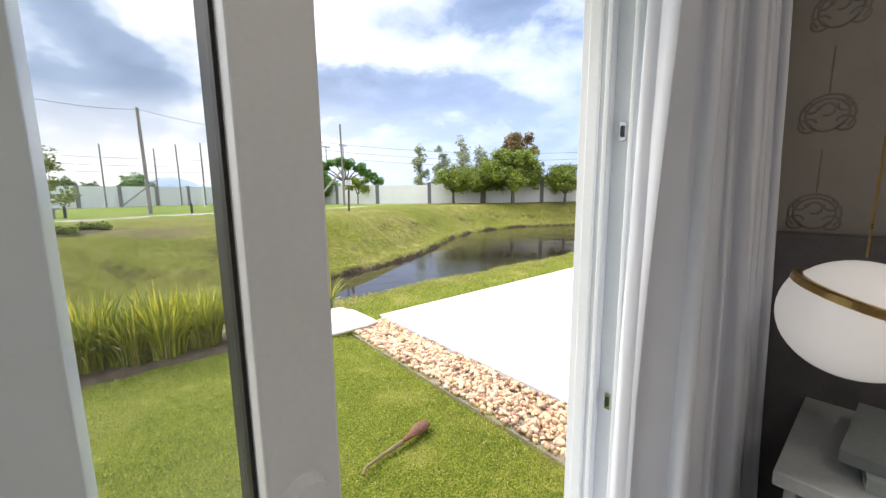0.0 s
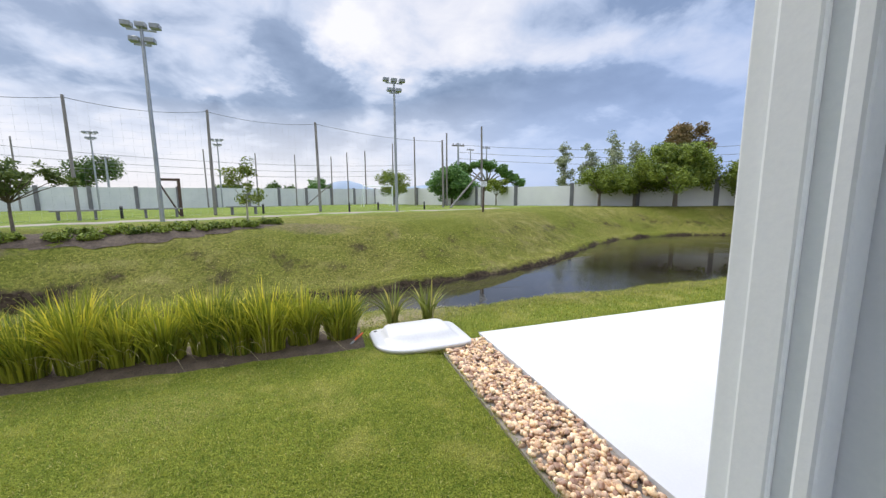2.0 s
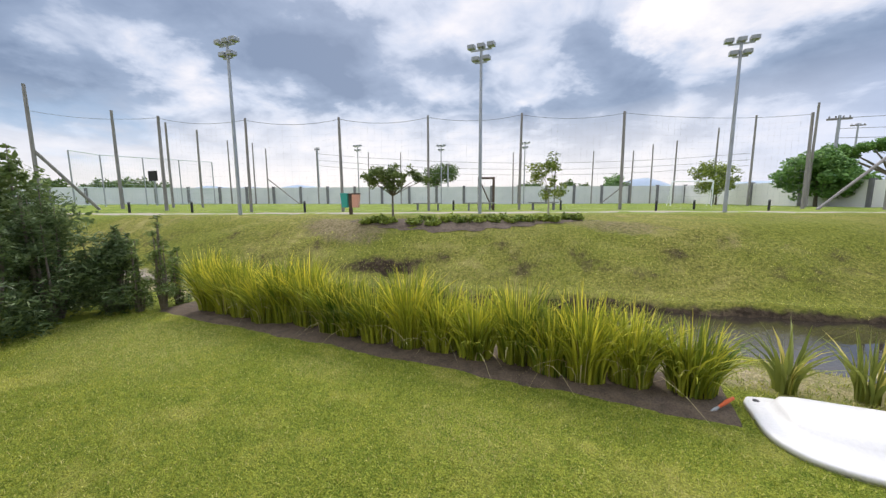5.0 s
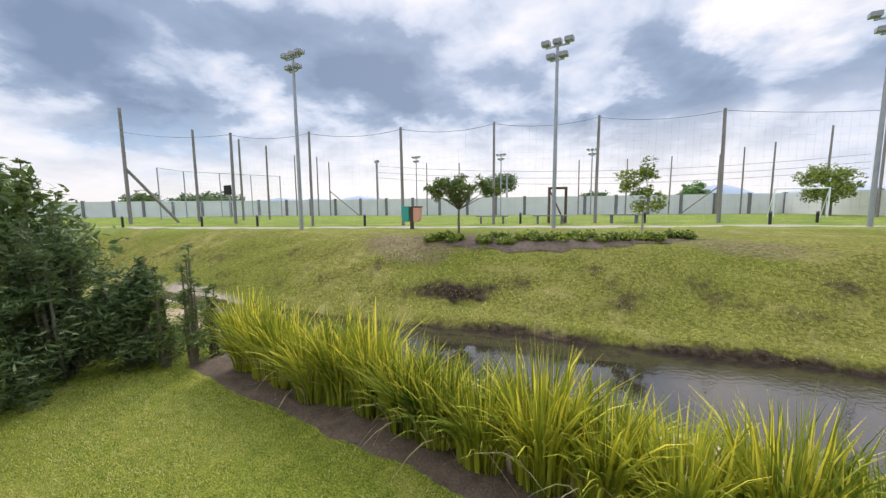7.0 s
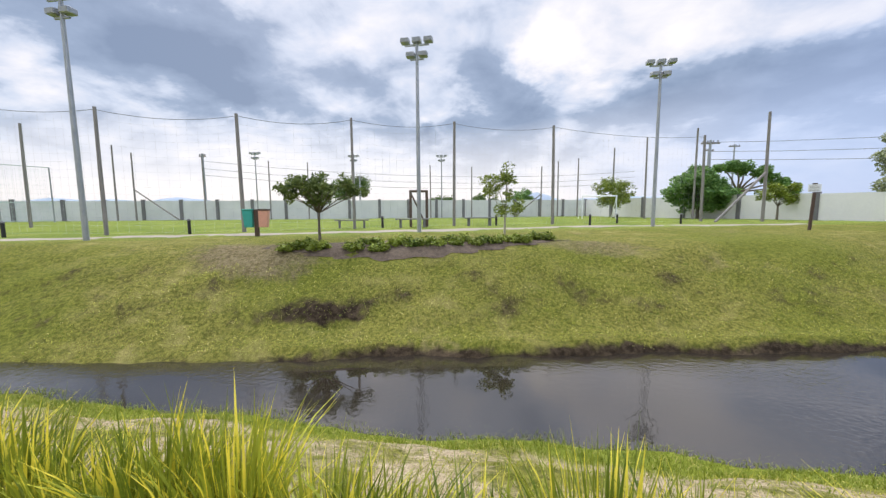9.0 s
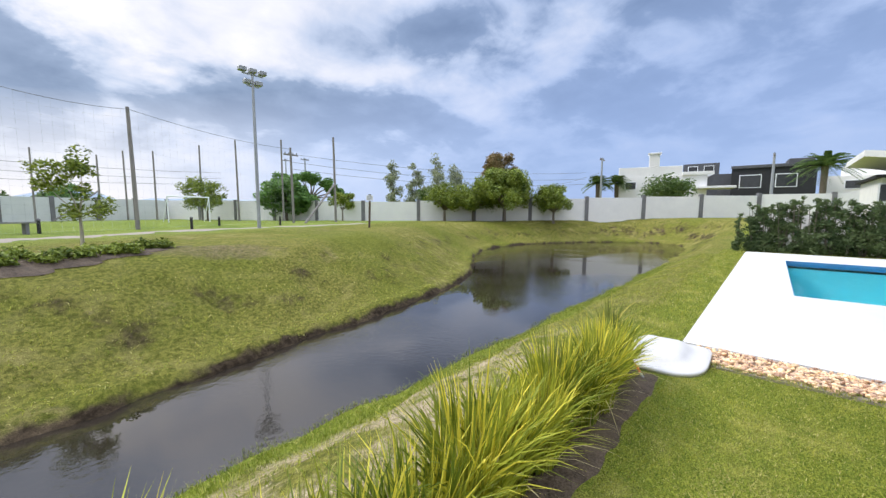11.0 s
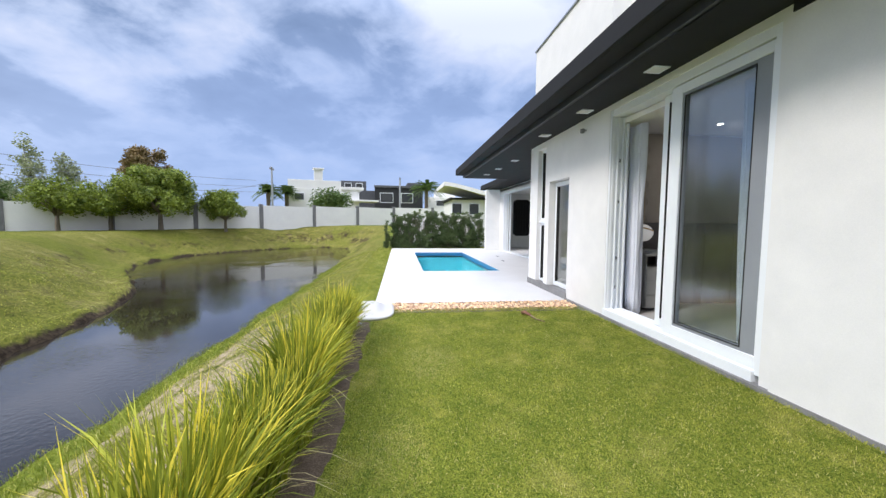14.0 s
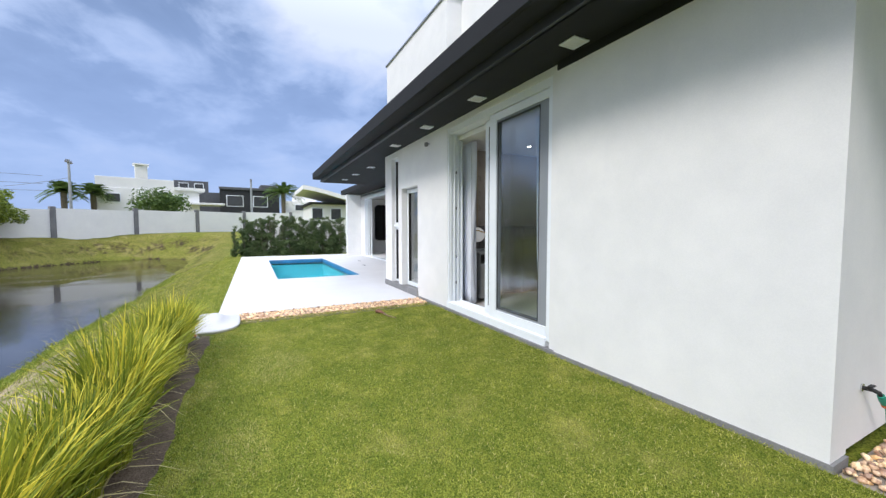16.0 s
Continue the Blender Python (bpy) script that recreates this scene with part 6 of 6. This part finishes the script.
villa(66.0, 3.2, -86, [("body", (-4.5, 0, 0), (4.2, 9, 7.3), SLATE), ("roof_box", (1.5, 1, 7.3), (4.0, 5, 8.0), GREY_RENDER), ("band", (-4.6, -0.2, 6.9), (4.4, 0, 7.3), GREY_RENDER)],
      [(-3.6, 4.2, -1.2, 6.0, 0), (0.2, 4.2, 2.4, 6.0, 0)], "dark grey flat-roofed house beyond the wall")
villa(74.0, 10.4, -84, [("body", (-4.5, 0, 0), (3.5, 9, 7.0), GREY_RENDER), ("upper", (-4.5, 0.6, 7.0), (0.5, 8, 8.9), GREY_RENDER)], [(-3.8, 7.4, -2.4, 8.5, 0.6), (-1.6, 7.4, -0.2, 8.5, 0.6)], "grey two-storey house beyond the wall")
villa(72.0, -9.0, -92, [("body", (-7, 0, 0), (7, 9, 5.8), PLASTER_FAR), ("upper", (-5, 1, 5.8), (-1, 8, 7.4), PLASTER_FAR)], [(-5, 4.0, -3, 5.2, 0), (0, 4.0, 2, 5.2, 0)], "pale flat-roofed house beyond the wall")
villa(52.0, 34.0, -60, [("body", (-6, 0, 0), (6, 9, 3.0), SLATE), ("roof", (-6.4, -0.4, 3.0), (6.4, 9.4, 3.25), GREY_RENDER)], [(-4, 1.6, -2, 2.7, 0), (1, 1.6, 3, 2.7, 0)], "long low dark house behind the trees")


def build_neighbour_house():
    h = thing("neighbour_house", (30.0, -4.6, 0.0), "neighbouring white house with a curved swooping canopy", "house", turn=0)
    part("wall", boxes(((1.2, -6, 0), (8, 3.0, 3.6))), PLASTER, h)
    bm = bmesh.new()
    pts = [(3.9 - 5.2 * t, 4.85 + 0.25 * math.cos(t * math.pi) - 0.55 * t) for t in np.linspace(0, 1, 16)]
    rows = []
    for y, z in pts:
        rows.append([bm.verts.new(c) for c in ((0, y, z), (7, y, z), (7, y, z - 0.35), (0, y, z - 0.35))])
    for a, b in zip(rows, rows[1:]):
        for k in range(4):
            bm.faces.new((a[k], a[(k + 1) % 4], b[(k + 1) % 4], b[k]))
    bm.faces.new(rows[0])
    bm.faces.new(rows[-1][::-1])
    bmesh.ops.recalc_face_normals(bm, faces=bm.faces)
    part("canopy", bm, PLASTER, h, smooth=False)
    for y in (2.6, 1.0):
        w = part("window", boxes(((1.14, y - 0.5, 2.2), (1.2, y + 0.5, 3.3))), PVC, h)
        part("pane", boxes(((1.10, y - 0.42, 2.28), (1.139, y + 0.42, 3.22))), DARK_GLASS, w)
    part("eaves", boxes(((0.6, -6, 3.6), (8, 3.3, 3.75))), BLACK_PAINT, h)


build_neighbour_house()


def palm(x, y, h, seed, fronds=64, reach=2.3):
    z = height(x, y)
    p = thing("palm_tree", (x, y, z), "feathery palm tree beyond the wall", "palm", "palms beyond the wall")
    part("trunk", rod([(0, 0, -0.2), (0.05, 0, h * 0.5), (0, 0, h)], [0.35, 0.28, 0.3], 9), BARK, p)
    rnd = random.Random(seed)
    V = []
    for k in range(fronds):
        a, e = rnd.uniform(0, 2 * math.pi), rnd.uniform(-0.2, 1.2)
        d = Vector((math.cos(a) * math.cos(e), math.sin(a) * math.cos(e), math.sin(e)))
        side = d.cross(Vector((0, 0, 1))).normalized()
        for s in range(1, 18):
            t = s / 18
            c = Vector((0, 0, h)) + d * reach * t - Vector((0, 0, 0.9 * t * t * reach * 0.55))
            for sg in (-1, 1):
                tipv = c + side * sg * 0.45 * (1 - 0.6 * t) + d * 0.25 - Vector((0, 0, 0.12))
                V += [c, c + d * 0.12, tipv, tipv - d * 0.04]
    quads("crown", [tuple(v) for v in V], 4, LEAF_DARK, p)


palm(55.4, -0.9, 5.5, 1, 80, 3.0)
palm(55.4, 22.6, 5.0, 2, reach=2.2)
palm(57.5, 20.6, 5.0, 3, reach=2.3)
bushy("round_bush", (52.1, 13.1, 3.2), [(random.Random(k).uniform(-2, 2), random.Random(k + 9).uniform(-2.2, 2.2), 1.0 + 0.25 * (k % 4), 1.4) for k in range(9)], LEAF_DARK, 3600, 0.2, "rounded dark bush in front of the white villa", "bush", seed=77)


def street_pole(x, y, top, arm=1.0, label="concrete utility pole with a crossarm"):
    z = height(x, y)
    p = thing("utility_pole", (x, y, z), label, "utility pole", "utility poles")
    part("pole", rod([(0, 0, -0.3), (0, 0, top - z)], [0.16, 0.10], 8), STEEL, p)
    part("crossarm", boxes(((-arm, -0.06, top - z - 0.35), (arm, 0.06, top - z - 0.2))), POLE_WOOD, p)
    for k in (-0.8, -0.3, 0.3, 0.8):
        part("insulator", rod([(k * arm, 0, top - z - 0.2), (k * arm, 0, top - z - 0.05)], 0.05, 6), POST_GREY, p)


for x, y, top in ((32.5, 65.2, 10.8), (30.4, 68.0, 10.7), (47.6, 19.5, 8.4), (49.3, 3.2, 7.6), (17.5, 40.5, 7.6)):
    street_pole(x, y, top, 0.75)
for x, y, top in ((-33.0, 39.2, 7.8), (-21.5, 55.0, 6.6)):
    street_pole(x, y, top, 0.4, "slim utility pole with a short crossarm")
for z in (7.4, 6.6, 5.9):
    net_line((17.5, 40.5, z), (49.0, 22.0, z - 0.6), 0.8, 0.02)
    net_line((-33.0, 39.2, z - 0.4), (17.5, 60.5, z - 0.6), 1.2, 0.02)
net_line((47.6, 19.5, 6.6), (64.0, 40.0, 6.8), 0.8, 0.02)


# ---- far hills ----
def build_hills():
    verts, faces = [], []
    n = 120
    for k in range(n + 1):
        a = radians(-30 + 190 * k / n)
        d = 1500
        h = 30 + 34 * max(0, noise.noise(Vector((k * 0.17, 2.2, 0)))) + 22 * max(0, noise.noise(Vector((k * 0.42, 7.7, 0))))
        h *= 0.25 + 0.75 * min(1, max(0, (k - 30) / 30))
        x, y = d * math.cos(a), d * math.sin(a)
        verts += [(x, y, -5), (x * 1.02, y * 1.02, h), (x * 1.15, y * 1.15, -5)]
    for k in range(n):
        for s in (0, 1):
            a = k * 3 + s
            faces.append((a, a + 3, a + 4, a + 1))
    # distance haze is painted into the hills' base colour
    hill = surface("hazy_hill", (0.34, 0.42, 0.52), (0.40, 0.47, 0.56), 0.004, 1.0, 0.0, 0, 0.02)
    tagged(raw("backdrop", verts, faces, hill, smooth=True), "low hills on the horizon, tinted blue with painted haze", "hills", kind="structure")


build_hills()
